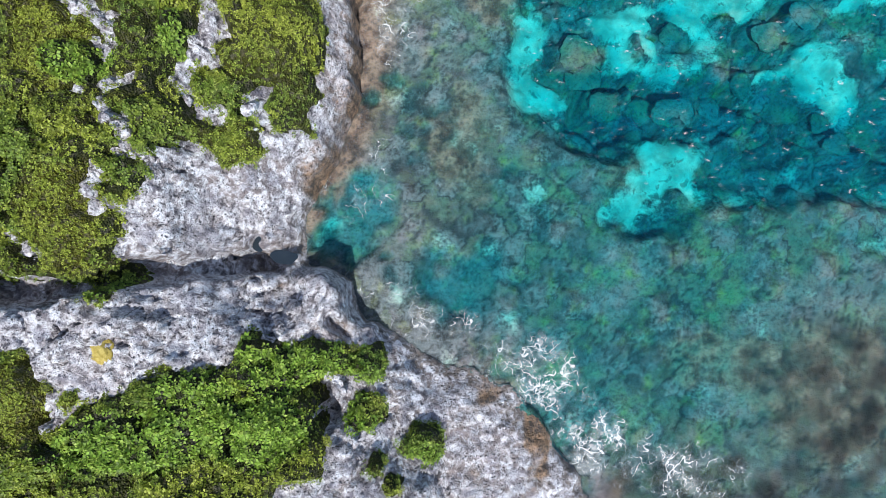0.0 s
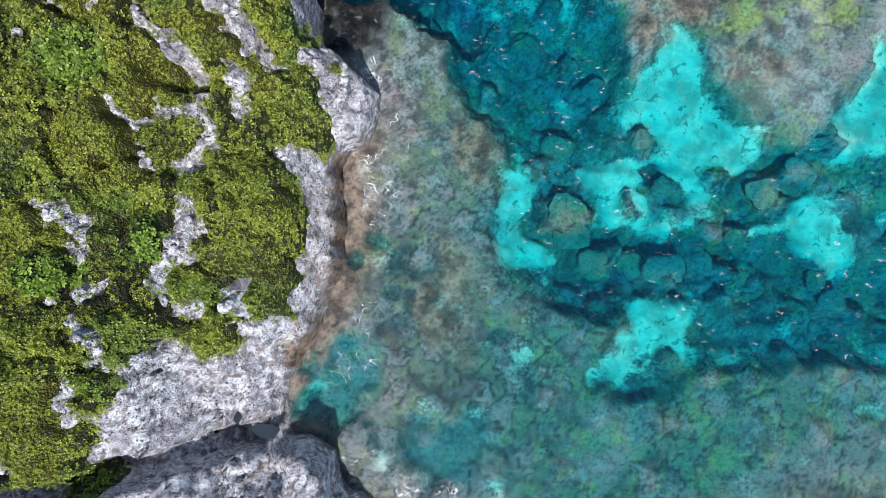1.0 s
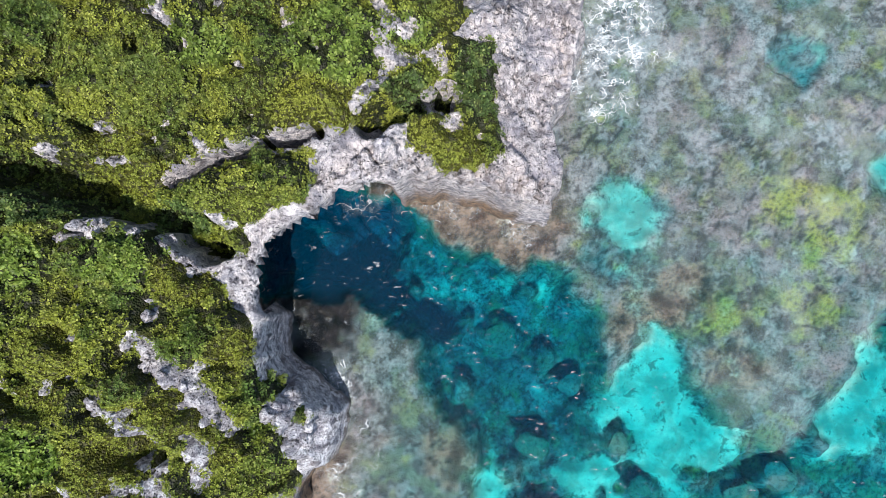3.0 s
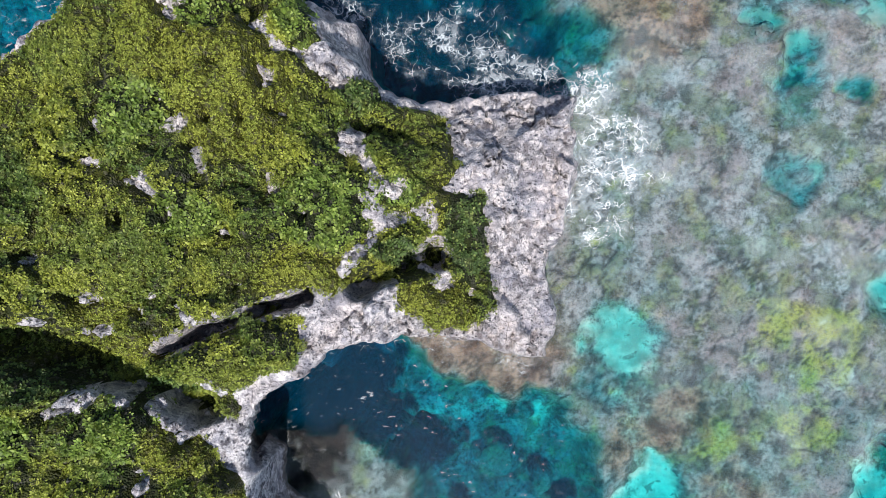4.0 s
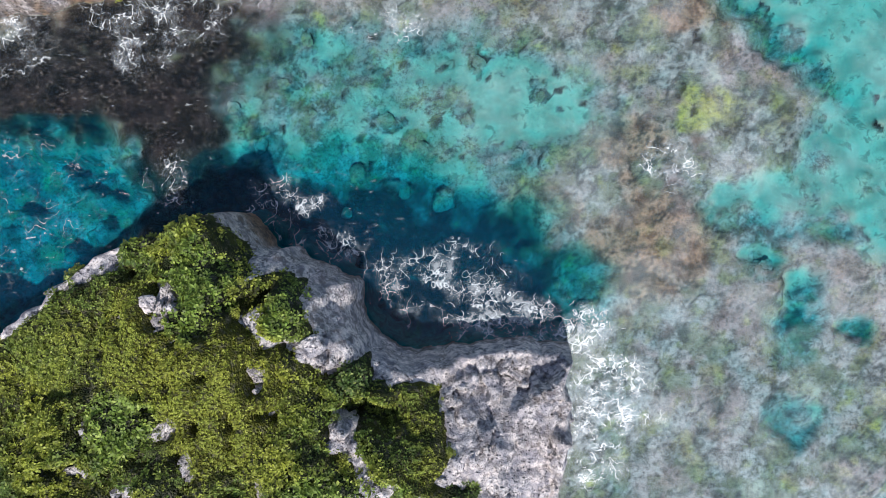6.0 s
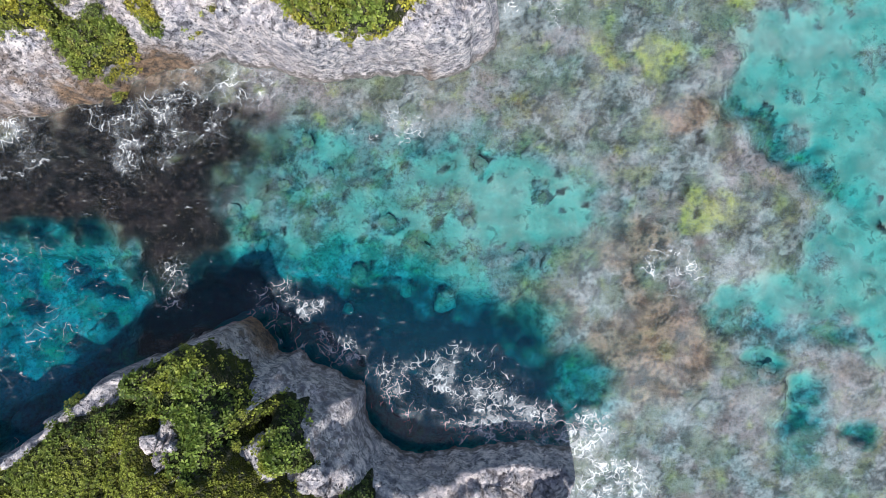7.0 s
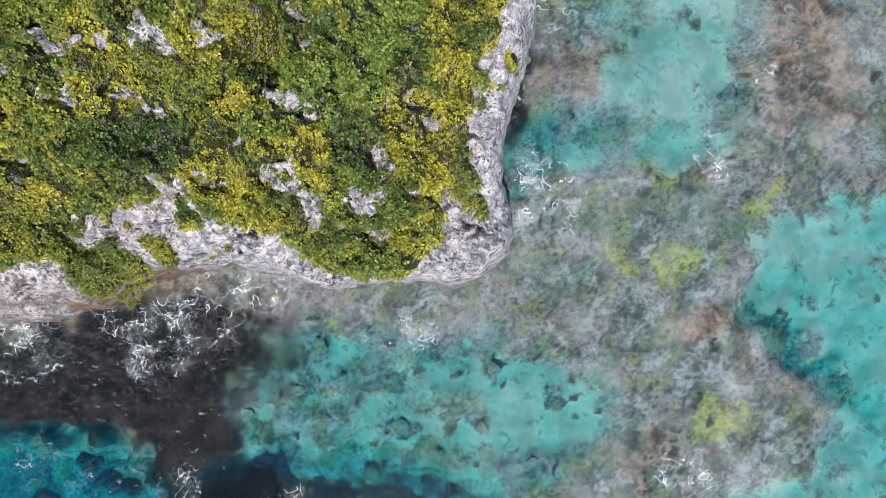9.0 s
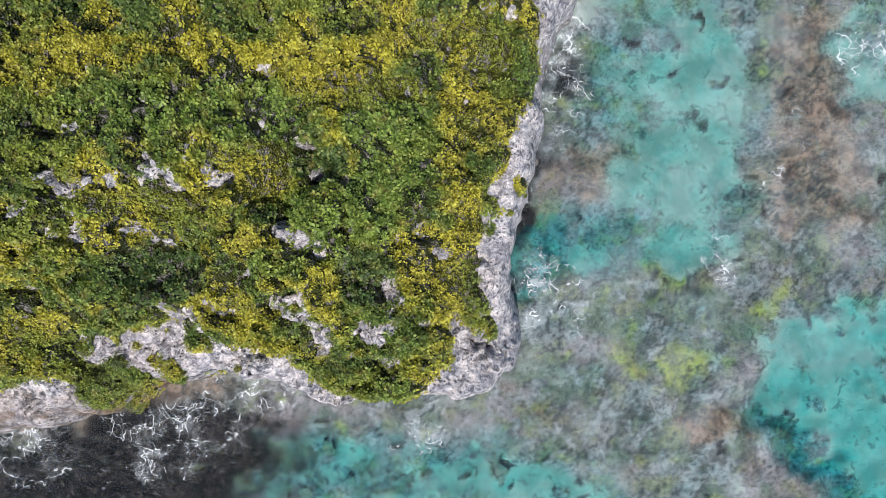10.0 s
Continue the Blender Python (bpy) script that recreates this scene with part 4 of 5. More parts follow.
FOAM_A = [
    (8.0, -11.9, 3.3, 3.8, 1), (12.9, -17.3, 3.0, 3.3, 1), (-2.7, -6.7, 4.9, 1.6, 0.6),
    (4.7, -10.9, 3.8, 2.2, 0.6), (20.9, -20.3, 6.6, 2.7, 0.6), (-7.7, -4.1, 3.3, 1.1, 0.5),
    (-8.1, 22.1, 1.6, 3.8, 0.4), (-10.3, 5.4, 3.3, 2.2, 0.3), (-7.8, 23.9, 2.7, 3.3, 0.5),
    (-8.4, 9.9, 1.6, 2.2, 0.35), (-9.6, 33.7, 2.2, 2.7, 0.7), (-7.0, 25.5, 2.2, 6.6, 0.35),
    (2.6, 52.1, 3.8, 2.7, 0.4), (8.3, 50.1, 3.8, 2.2, 0.4), (15.9, 63.0, 3.3, 2.7, 0.6),
    (-3.0, 79.4, 3.8, 3.3, 0.5), (3.2, 80.7, 5.5, 3.0, 0.5), (7.5, 76.6, 6.0, 2.4, 0.8),
]
FOAM_B = [
    (15.7, 75.2, 3.3, 2.2, 1), (17.4, 69.0, 4.1, 5.5, 0.95), (14.7, 63.4, 2.7, 2.7, 0.8),
    (21.3, 67.4, 2.7, 3.3, 0.5), (-10.9, 82.7, 3.3, 1.6, 0.5),
]
FOAM = FOAM_A + FOAM_B
FOAM_NORTH_A = [
    (-13.8, 87.3, 3.3, 1.3, 0.62), (-9.3, 84.3, 3.3, 1.6, 0.55), (-30.6, 101.3, 3.3, 1.1, 0.7),
    (-29.3, 102.9, 3.3, 3.0, 0.7), (-25.6, 108.1, 2.7, 3.8, 0.62), (-19.5, 109.4, 3.3, 2.7, 0.58),
    (-4.8, 105.3, 3.3, 2.2, 0.47), (-1.6, 108.8, 2.7, 1.3, 0.39), (-15.4, 87.8, 3.3, 2.7, 0.39),
    (23.1, 92.5, 3.0, 2.5, 0.55), (-40.6, 107.1, 5.5, 2.7, 0.47), (8.2, 120.3, 3.3, 2.2, 0.7),
    (10.6, 116.4, 2.2, 2.2, 0.39), (-39.7, 86.5, 8.2, 8.2, 0.14), (-26.5, 89.1, 2.7, 2.7, 0.31),
    (7.7, 121.4, 2.7, 2.2, 0.7), (25.5, 122.3, 1.6, 1.1, 0.78), (11.1, 118.2, 2.7, 2.7, 0.39),
]
FOAM_NORTH_B = [
    (7.4, 122.6, 3.3, 1.6, 0.62), (6.2, 117.3, 1.6, 1.1, 0.78), (24.5, 124.9, 1.6, 2.2, 0.62),
    (9.0, 143.4, 2.7, 7.1, 0.55), (38.7, 144.9, 3.3, 3.3, 0.55), (31.8, 133.5, 4.9, 8.8, 0.2),
    (-27.8, 105.3, 6.6, 2.7, 0.55), (-42.3, 102.6, 4.4, 3.3, 0.55),
]
FOAM_NORTH = FOAM_NORTH_A + FOAM_NORTH_B
HEIGHTS_A = [
    (-16.8, 11.7, 8.5), (-14.4, 17.9, 9.4), (-22.3, 25.4, 10.4), (-28.5, 9.0, 13.8), (-10.7, -3.3, 6.2),
    (-19.0, 77.5, 14.6), (-7.5, 72.5, 12.1), (3.1, 65.1, 10.0), (-26.5, 65.5, 13.5), (5.8, 72.4, 6.8),
    (-20.7, 64.4, 13.5), (-14.3, 82.4, 12.7), (-31.6, 113.1, 7.5), (-24.3, 119.2, 12.0), (-19.5, 118.4, 10.6),
    (-3.7, 111.9, 11.7), (3.1, 112.6, 4.3), (-14.2, 42.9, 9.7), (-21.3, 32.4, 12.3), (-10.1, 28.9, 8.4),
    (-15.8, 25.2, 9.3), (-29.0, 16.4, 11.9), (-22.2, 17.1, 11.1), (-18.3, 11.8, 8.4), (-25.8, 0.3, 10.2),
    (-29.6, -6.7, 14.3), (-15.9, -3.7, 9.0), (-13.5, -2.0, 5.4), (-11.8, 15.4, 5.7), (-28.4, 3.5, 13.1),
]
HEIGHTS_B = [
    (-32.7, 8.1, 13.6), (-23.5, -4.2, 9.7), (-23.2, 37.9, 12.4), (-26.1, 34.0, 13.0), (-20.7, 35.5, 11.6),
    (-16.2, 32.0, 10.0), (-13.7, 38.1, 10.4), (-28.4, 46.5, 13.4), (-9.9, 49.8, 13.2), (-11.1, 29.0, 9.8),
    (-30.5, 24.7, 12.5), (9.0, 72.5, 7.5), (11.5, 65.7, 7.8), (7.9, 56.4, 10.4), (4.9, 51.1, 11.0),
    (-5.9, 52.8, 11.7), (0.6, 63.1, 10.5), (-8.2, 75.4, 11.7), (-4.8, 65.5, 12.7), (-14.0, 52.2, 13.7),
    (-26.2, 52.8, 12.4), (-32.6, 73.5, 10.0), (-12.2, 76.5, 13.8), (-30.6, 127.3, 16.0), (-25.3, 124.6, 12.6),
    (-13.7, 124.1, 14.8), (-21.2, 122.7, 11.5), (2.5, 113.9, 4.3), (-18.5, 113.4, 9.6), (-11.1, 112.3, 11.5),
]
HEIGHTS_C = [
    (2.2, 133.3, 10.5), (-33.1, 109.4, 6.7), (-7.7, 128.7, 13.7), (-5.3, 116.5, 13.0), (-21.7, 130.5, 16.1),
    (-0.5, 52.6, 12.9), (-5.8, 53.3, 12.6), (-32.3, 53.0, 14.1), (8.1, 53.7, 9.2),
]
HEIGHTS = HEIGHTS_A + HEIGHTS_B + HEIGHTS_C
ROCK_POOLS = [
    (-19.7, 0.4, 0.7, 0.9), (-17.2, -0.9, 1.3, 0.7), (-21.9, -1.1, 0.3, 0.2),
]
OUTCROPS = [
    (1.37, 1, [(-36.2, -7.3), (-33.0, -7.0), (-30.8, -5.8)]), (1.0, 1, [(-37.2, -6.6), (-35.2, -8.4)]),
    (1.19, 1, [(-9.8, 30.0), (-9.4, 31.9), (-10.2, 33.2)]), (0.82, 1, [(-13.4, 32.2), (-17.0, 31.4)]),
    (0.91, 1, [(-2.8, 56.6), (0.9, 57.6)]), (0.73, 1, [(-7.8, 72.9), (-8.8, 75.2)]), (0.91, 1, [(-5.5, 120.8),
    (-2.7, 120.7)]), (0.82, 1, [(-21.3, 78.8), (-20.3, 76.6)]), (0.91, 1, [(-10.3, 30.7), (-8.3, 29.8),
    (-9.2, 27.4)]),
]
OCHRE_BOULDERS = [
    (-27.8, -8.8, 0.8, 0.9),
]
COAST = SOUTH_ROCK + WEST_CLIFF + COVE + HEADLAND + INLET + NORTH_HEADLAND
COAST += [(-60, 190, 4, 10), (-900, 900, 4, 10), (-900, -900, 4, 10), (40, -120, 5, 5)]


def grad_noise(x, y, seed=0):
    """Smooth noise from -1 to 1 over a plane."""
    i, j = np.floor(x).astype(np.int64), np.floor(y).astype(np.int64)
    u, v = x - i, y - j

    def corner(a, b):
        h = (a * 374761393 + b * 668265263 + seed * 974711) & 0xFFFFFFFF
        h = ((h ^ (h >> 13)) * 1274126177) & 0xFFFFFFFF
        angle = ((h ^ (h >> 16)) & 0xFFFF) * (2 * np.pi / 65536)
        return np.cos(angle), np.sin(angle)

    def part_of(a, b):
        gx, gy = corner(i + a, j + b)
        return gx * (u - a) + gy * (v - b)

    s, t = u * u * u * (u * (u * 6 - 15) + 10), v * v * v * (v * (v * 6 - 15) + 10)
    low = part_of(0, 0) * (1 - s) + part_of(1, 0) * s
    high = part_of(0, 1) * (1 - s) + part_of(1, 1) * s
    return 1.5 * (low * (1 - t) + high * t)


def rough(x, y, size, octaves=4, seed=0, ridged=False):
    total, amp = 0 * x, 1.0
    for n in range(octaves):
        layer = grad_noise(x / size + 17.3 * n, y / size - 9.1 * n, seed + n)
        total, amp, size = total + amp * (1 - 2 * abs(layer) if ridged else layer), amp * 0.5, size * 0.5
    return total / 1.9


def ease(x, low, high):
    t = np.clip((x - low) / (high - low), 0, 1)
    return t * t * (3 - 2 * t)


def lumps(x, y, size, seed):
    """Scattered centres about size apart: distance from the nearest and to the next (in sizes), and a number for the nearest."""
    u, v = x / size, y / size
    i, j = np.floor(u).astype(np.int64), np.floor(v).astype(np.int64)
    first, second, name = np.full(x.shape, 9.0), np.full(x.shape, 9.0), 0 * x
    for p in (-1, 0, 1):
        for q in (-1, 0, 1):
            h = ((i + p) * 374761393 + (j + q) * 668265263 + seed * 974711) & 0xFFFFFFFF
            h = ((h ^ (h >> 13)) * 1274126177) & 0xFFFFFFFF
            h = h ^ (h >> 16)
            far = np.hypot(u - i - p - (h & 1023) / 1023, v - j - q - ((h >> 10) & 1023) / 1023)
            near = far < first
            second = np.where(near, first, np.minimum(second, far))
            name = np.where(near, ((h >> 20) & 1023) / 1023, name)
            first = np.where(near, far, first)
    return first, second, name


def dome(x, y, size, seed):
    first, _, name = lumps(x, y, size, seed)
    return np.sqrt(np.maximum(0, 1 - (first / 0.8) ** 2)) * (0.55 + 0.45 * name)


def inside(x, y, outline):
    hit = np.zeros(x.shape, bool)
    for (ax, ay, *_), (bx, by, *_) in zip(outline, outline[1:] + outline[:1]):
        if ay != by:
            hit ^= ((ay > y) != (by > y)) & (x < (bx - ax) * (y - ay) / (by - ay) + ax)
    return hit


def off_line(x, y, a, b):
    """Distance from a stretch a-b, and how far along it the nearest point lies."""
    dx, dy = b[0] - a[0], b[1] - a[1]
    t = np.clip(((x - a[0]) * dx + (y - a[1]) * dy) / (dx * dx + dy * dy + 1e-9), 0, 1)
    return np.hypot(x - a[0] - t * dx, y - a[1] - t * dy), t


def calm(x, y):
    """1 over the coast that is worked out in full, 0 far from it."""
    return ease(x, -62, -47) * ease(-x, -64, -49) * ease(y, -48, -33) * ease(-y, -170, -154)


def shore(x, y):
    """Signed distance from the waterline (land positive) with the slope's width and height there."""
    near_by = 1.3 * calm(x, y)
    wx, wy = x + near_by * rough(x, y, 4, 4, 11), y + near_by * rough(x, y, 4, 4, 23)
    best, width, height = np.full(x.shape, 1e9), 0 * x, 0 * x
    for a, b in zip(COAST, COAST[1:] + COAST[:1]):
        d, t = off_line(wx, wy, a, b)
        near = d < best
        best = np.where(near, d, best)
        width = np.where(near, a[2] + t * (b[2] - a[2]), width)
        height = np.where(near, a[3] + t * (b[3] - a[3]), height)
    return np.where(inside(wx, wy, COAST), best, -best), width, height


def along(x, y, lines, grow=1.0):
    """How far inside a set of broad lines a point lies (1 in the middle, 0 outside), with each line's weight."""
    best = 0 * x
    for width, weight, points in lines:
        cx, cy = np.mean(points, axis=0)
        reach = max(np.hypot(p[0] - cx, p[1] - cy) for p in points) + 3 * width + 2
        near = np.hypot(x - cx, y - cy) < reach
        if not near.any():
            continue
        px, py = x[near], y[near]
        d = np.min([off_line(px, py, a, b)[0] for a, b in zip(points, points[1:])], axis=0)
        best[near] = np.maximum(best[near], weight * ease(-d / (width * grow), -1.35, -0.55))
    return best


SPINES = [(width, 1.0, points) for width, points in BARE_SOUTH + BARE_WEST + BARE_COVE + BARE_HEADLAND + BARE_NORTH]
CUSHIONS = CUSHIONS_SOUTH + CUSHIONS_WEST + CUSHIONS_COVE + CUSHIONS_HEADLAND + CUSHIONS_NORTH


def karst(x, y):
    """Pinnacles, runnels and pits of weathered limestone."""
    first, second, name = lumps(x, y, 1.5, 201)
    tiny, tiny_next, tiny_name = lumps(x, y, 0.62, 203)
    blocks = 1.6 * (name - 0.5) * ease(second - first, 0.0, 0.22) - 0.9 * ease(first - second, -0.12, 0.0)
    teeth = 0.7 * (tiny_name - 0.5) * ease(tiny_next - tiny, 0.0, 0.3)
    where = ease(rough(x, y, 5, 3, 207), -0.35, 0.25)
    return where * blocks + (0.35 + 0.65 * where) * teeth + 0.15 * rough(x, y, 1.0, 2, 47, True)


def land_height(x, y):
    d, width, height = shore(x, y)
    weights = [1 / ((x - hx) ** 2 + (y - hy) ** 2 + 6) ** 1.6 for hx, hy, _ in HEIGHTS]
    inland = sum(w * h for w, (_, _, h) in zip(weights, HEIGHTS)) / sum(weights)
    s = np.clip((d + 0.3 * width * rough(x, y, 5, 3, 53)) / width, 0, 1) * ease(d, 0, 0.35)
    steep = ease(height / width, 1.0, 2.0)
    edge = height * ((1 - steep) * (0.25 * s + 0.75 * s ** 1.5 * (2.2 - 1.2 * s)) + steep * (1 - (1 - s) ** 2.3))
    wall = steep * ease(width, 2.6, 3.4)
    edge = edge * (1 - wall) + wall * height * (0.40 * ease(d, 0.0, 0.5) + 0.60 * s)
    k = ease(d - width, 0, 7)
    z = edge * (1 - k) + inland * k
    on = ease(d, 0.05, 0.9) * calm(x, y)
    wx, wy = x + 0.8 * rough(x, y, 2.2, 3, 31), y + 0.8 * rough(x, y, 2.2, 3, 37)
    z += on * (0.8 * rough(x, y, 7, 3, 41) + 0.55 * rough(wx, wy, 3.2, 3, 43, True) + karst(wx, wy) * (0.35 + 0.65 * ease(d, 0.5 * width, 1.5 * width)))
    z += 0.35 * on * along(wx, wy, SPINES)
    cut = 0 * x
    for line in GULLIES:
        cut = np.maximum(cut, along(wx, wy, [line], 1.0))
    z = np.where(d > 0, np.maximum(z - cut * ease(d, 1, 4), np.minimum(z, 0.6)), 0)
    for bx, by, rx, ry in ROCK_POOLS:
        w = ease(-np.hypot((wx - bx) / rx, (wy - by) / ry), -1.35, -0.8)
        z = np.where(d > 0, z + w * (1.3 - z), z)
    return np.where(d > 0, z, np.maximum(d * 5.0, -14.0)), d


def green_at(x, y, coast):
    """Where scrub grows."""
    wx, wy = x + 0.8 * rough(x, y, 2.6, 4, 111), y + 0.8 * rough(x, y, 2.6, 4, 113)
    green = np.zeros(x.shape, bool)
    tx, ty = wx + 1.0 * rough(x, y, 1.2, 2, 115) + 0.7 * rough(x, y, 0.6, 2, 116), wy + 1.0 * rough(x, y, 1.2, 2, 117) + 0.7 * rough(x, y, 0.6, 2, 118)
    for outline in (GREEN_SOUTH, GREEN_WEST, GREEN_HEADLAND, GREEN_NORTH):
        green |= inside(tx, ty, outline)
    for bx, by, rx, ry in LONE_BUSHES:
        green |= np.hypot((wx - bx) / rx, (wy - by) / ry) < 0.9
    grit = rough(x, y, 0.75, 2, 129)
    shreds = rough(x, y, 2.2, 4, 119) + 0.3 * grit
    kx, ky = wx + 0.7 * grit + 0.8 * rough(x, y, 1.6, 3, 133), wy + 0.7 * grit + 0.8 * rough(x, y, 1.6, 3, 135)
    bare = along(kx, ky, SPINES, 1.35)
    strewn = 0.75 * along(kx, ky, SPINES, 3.2) + 1.3 * rough(x, y, 1.3, 3, 137)
    flecks = np.maximum(ease(rough(x, y, 14, 2, 121), -0.3, 0.4), ease(y, 100, 115))
    green &= along(wx, wy, [GULLIES[1]], 1.3) < 1.0
    outside = ((x < -44) | (y > 152) | (y < -30)) & (coast > 5)
    return (outside & (calm(x, y) < 0.9)) | (green | outside) & (bare + 1.5 * shreds < 0.68) & (strewn < 0.95) & (coast > 0.8) & (rough(wx, wy, 1.7, 3, 127) + 0.4 * grit < 0.47 - 0.20 * flecks)


def cushions(x, y):
    """Rounded bushes: height of their domes, and how golden, lush or dim their leaves are."""
    dome_z, tones = 0 * x, [0 * x, 0 * x, 0 * x]
    wx, wy = x + 0.9 * rough(x, y, 2.2, 3, 161), y + 0.9 * rough(x, y, 2.2, 3, 163)
    for cx, cy, rx, ry, kind in CUSHIONS:
        near = (abs(x - cx) < 1.5 * rx + 1) & (abs(y - cy) < 1.5 * ry + 1)
        q = np.hypot((wx[near] - cx) / (1.1 * rx), (wy[near] - cy) / (1.1 * ry))
        tall = min(1.9, 0.5 * min(rx, ry)) * (0.9, 1.0, 0.8, 0.9)[kind]
        dome_z[near] = np.maximum(dome_z[near], tall * np.maximum(0, 1 - q * q) ** 0.75)
        share = ease(-q, -1.12, -0.8)
        for n in range(3):
            goal = ((1, 0, 0), (0.35, 0, 0.1), (0, 1, 0), (0, 0.7, 1))[kind][n]
            tones[n][near] += share * (goal - tones[n][near])
    return dome_z, tones


def blob(x, y, bx, by, rx, ry, soft=0.42):
    return ease(-np.hypot((x - bx) / rx, (y - by) / ry), -1 - soft, -1 + soft)


def torn(w, x, y, seed, size=3.5):
    """A soft share turned into ragged patches that cover about that share."""
    return ease(w + 1.1 * rough(x, y, size, 5, seed), 0.22, 0.78)


def within(x, y, outline, soft):
    """1 inside an outline, 0 outside, with a soft edge."""
    d = np.min([off_line(x, y, a, b)[0] for a, b in zip(outline, outline[1:] + outline[:1])], axis=0)
    return ease(np.where(inside(x, y, outline), d, -d), -soft, soft)


def sea_floor(x, y):
    """Depth of the sea, and how far its floor is sand, green weed, dark (reef and painted shade) and shore stone, with
    each coral head's number.
    """
    c = calm(x, y)
    wx, wy = x + 2.3 * c * rough(x, y, 4, 5, 61), y + 2.3 * c * rough(x, y, 4, 5, 67)
    depth = 0.9 - 0.35 * ease(y, 40, 60) + 2.2 * ease(-y, -44, -6) * ease(x, -6, 10) + 0.5 * c * np.maximum(rough(x, y, 8, 4, 71), -0.7)
    share, algae, dark = -0.05 + 0.25 * c * rough(x, y, 12, 3, 73), 0 * x, 0 * x
    for outline, deep, part, soft in ((LAGOON, 6.3, 0.22, 1.3), (NORTH_POOL, 2.1, 0.5, 2.6), (EAST_POOL, 2.1, 1.0, 1.6)):
        w = within(wx, wy, outline, soft)
        depth, share = depth + w * (deep - depth), share + w * (part - share)
    for bx, by, rx, ry, deep, part in POOLS_SOUTH + POOLS_COVE + POOLS_NORTH:
        w = blob(wx, wy, bx, by, rx, ry)
        depth, share = depth + w * (deep - depth), share + w * (part - share)
    nx, ny = x + 2.2 * c * rough(x, y, 3.0, 6, 62), y + 2.2 * c * rough(x, y, 3.0, 6, 68)
    # the cove's 30 adds made-up depth that darkens it like its walls' shade
    for outline, deep in ((CHANNEL[0], 11), (DEEPS[0], 30), *((o, 9.5) for o in DEEPS[1:5]), (DEEPS[5], 14), *((o, 4.5) for o in DEEPS[6:])):
        w = within(nx, ny, outline, 1.8)
        depth, share = depth + w * (deep - depth), share + w * (0.12 - share)
    for outline in SAND_BEDS:
        w = within(nx, ny, outline, 2.4)
        depth, share = depth + w * (4.8 - depth), share + w * (1.05 - share)
    shelf = within(nx, ny, SHELF[0], 1.0)
    depth, share = depth + shelf * (0.7 - depth), share * (1 - shelf)
    for bx, by, r in CORAL:
        # the deeper ring stands in for the shadow round each head
        top, ring = blob(nx, ny, bx, by, 0.95 * r, 0.95 * r, 0.3), blob(nx, ny, bx, by, 1.3 * r, 1.3 * r, 0.25)
        depth, share = depth + ring * (1 - top) * (1.2 if by > 60 else 3.0), share * (1 - ring)
        depth = depth * (1 - 0.15 * top)
    for outline in DARK_BED:
        w = within(wx, wy, outline, 1.5)
        bed, share = w, share * (1 - w)
    for bx, by, rx, ry in ALGAE:
        algae = np.maximum(algae, blob(wx, wy, bx, by, rx, ry, 0.6))
    for bx, by, rx, ry in DARK_REEF_AND_SHADE:
        dark = np.maximum(dark, blob(wx, wy, bx, by, rx, ry, 0.75) * min(1.0, 0.45 + 0.09 * max(rx, ry)))
    plum = np.max([blob(wx, wy, bx, by, rx, ry, 0.8) for bx, by, rx, ry in PLUM_REEF], axis=0)
    depth, share = depth + plum * (1.5 - depth), share * (1 - plum)
    dark = np.maximum(dark, 0.42 * plum)
    pit = 0 * x
    for bx, by, rx, ry in POTHOLES:
        pit = np.maximum(pit, blob(wx, wy, bx, by, rx, ry, 0.5))
    depth, share = depth + 1.4 * pit, share * (1 - pit)
    knoll, _, odd = lumps(nx, ny, 2.1, 199)
    pale = np.maximum(within(wx, wy, NORTH_POOL, 2.0), 0.3 * c * ease(y, 84, 100) * ease(x, 4, 14))
    knoll = ease(-knoll, -0.34, -0.14) * (odd > 1 - 0.55 * pale)
    share, dark, depth = share * (1 - knoll), np.maximum(dark, 0.42 * knoll), depth + 0.4 * knoll
    bommie, _, which = lumps(x + 1.6 * rough(x, y, 2.5, 4, 193), y + 1.6 * rough(x, y, 2.5, 4, 194), 3.4, 195)
    rise = ease(-bommie, -0.46, -0.26) * (which > np.where(y < 40, 0.8, 0.6)) * ease(depth, 1.5, 2.6) * c
    depth, share = depth * (1 - 0.4 * rise), share * (1 - 0.8 * rise)
    sand = ease(np.clip(share, 0, 0.92) + 1.0 * c * rough(x, y, 4.5, 5, 171), 0.05, 0.95)
    algae = torn(0.75 * algae, x, y, 173, 2.5)
    dark = np.clip(dark * (1.2 + 1.5 * rough(x, y, 3, 5, 177)), 0, 1)
    dark = np.maximum(dark, bed)
    depth = np.where(depth < 3, depth * (1 - 0.6 * dark), depth)
    ux, uy = x + 1.9 * rough(x, y, 2.2, 4, 181), y + 1.9 * rough(x, y, 2.2, 4, 183)
    first, second, head = lumps(ux, uy, 2.0, 185)
    small, small_next, _ = lumps(ux, uy, 0.85, 187)
    knob = np.sqrt(np.maximum(0, 1 - (first / 0.85) ** 2)) * (0.4 + 0.6 * head)
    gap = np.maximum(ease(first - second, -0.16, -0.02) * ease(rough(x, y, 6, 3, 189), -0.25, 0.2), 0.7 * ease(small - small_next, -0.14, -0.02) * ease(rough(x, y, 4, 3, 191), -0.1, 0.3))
    knob, gap, head, small = knob * c, gap * c, 0.5 + c * (head - 0.5), 1 + c * (small - 1)
    stony = 1 - sand
    depth = depth - stony * np.clip(depth * 0.45, 0.1, 1.3) * (0.8 * knob + 0.3 * np.maximum(0, 1 - small / 0.7)) + stony * 0.15 * gap
    d = shore(x, y)[0]
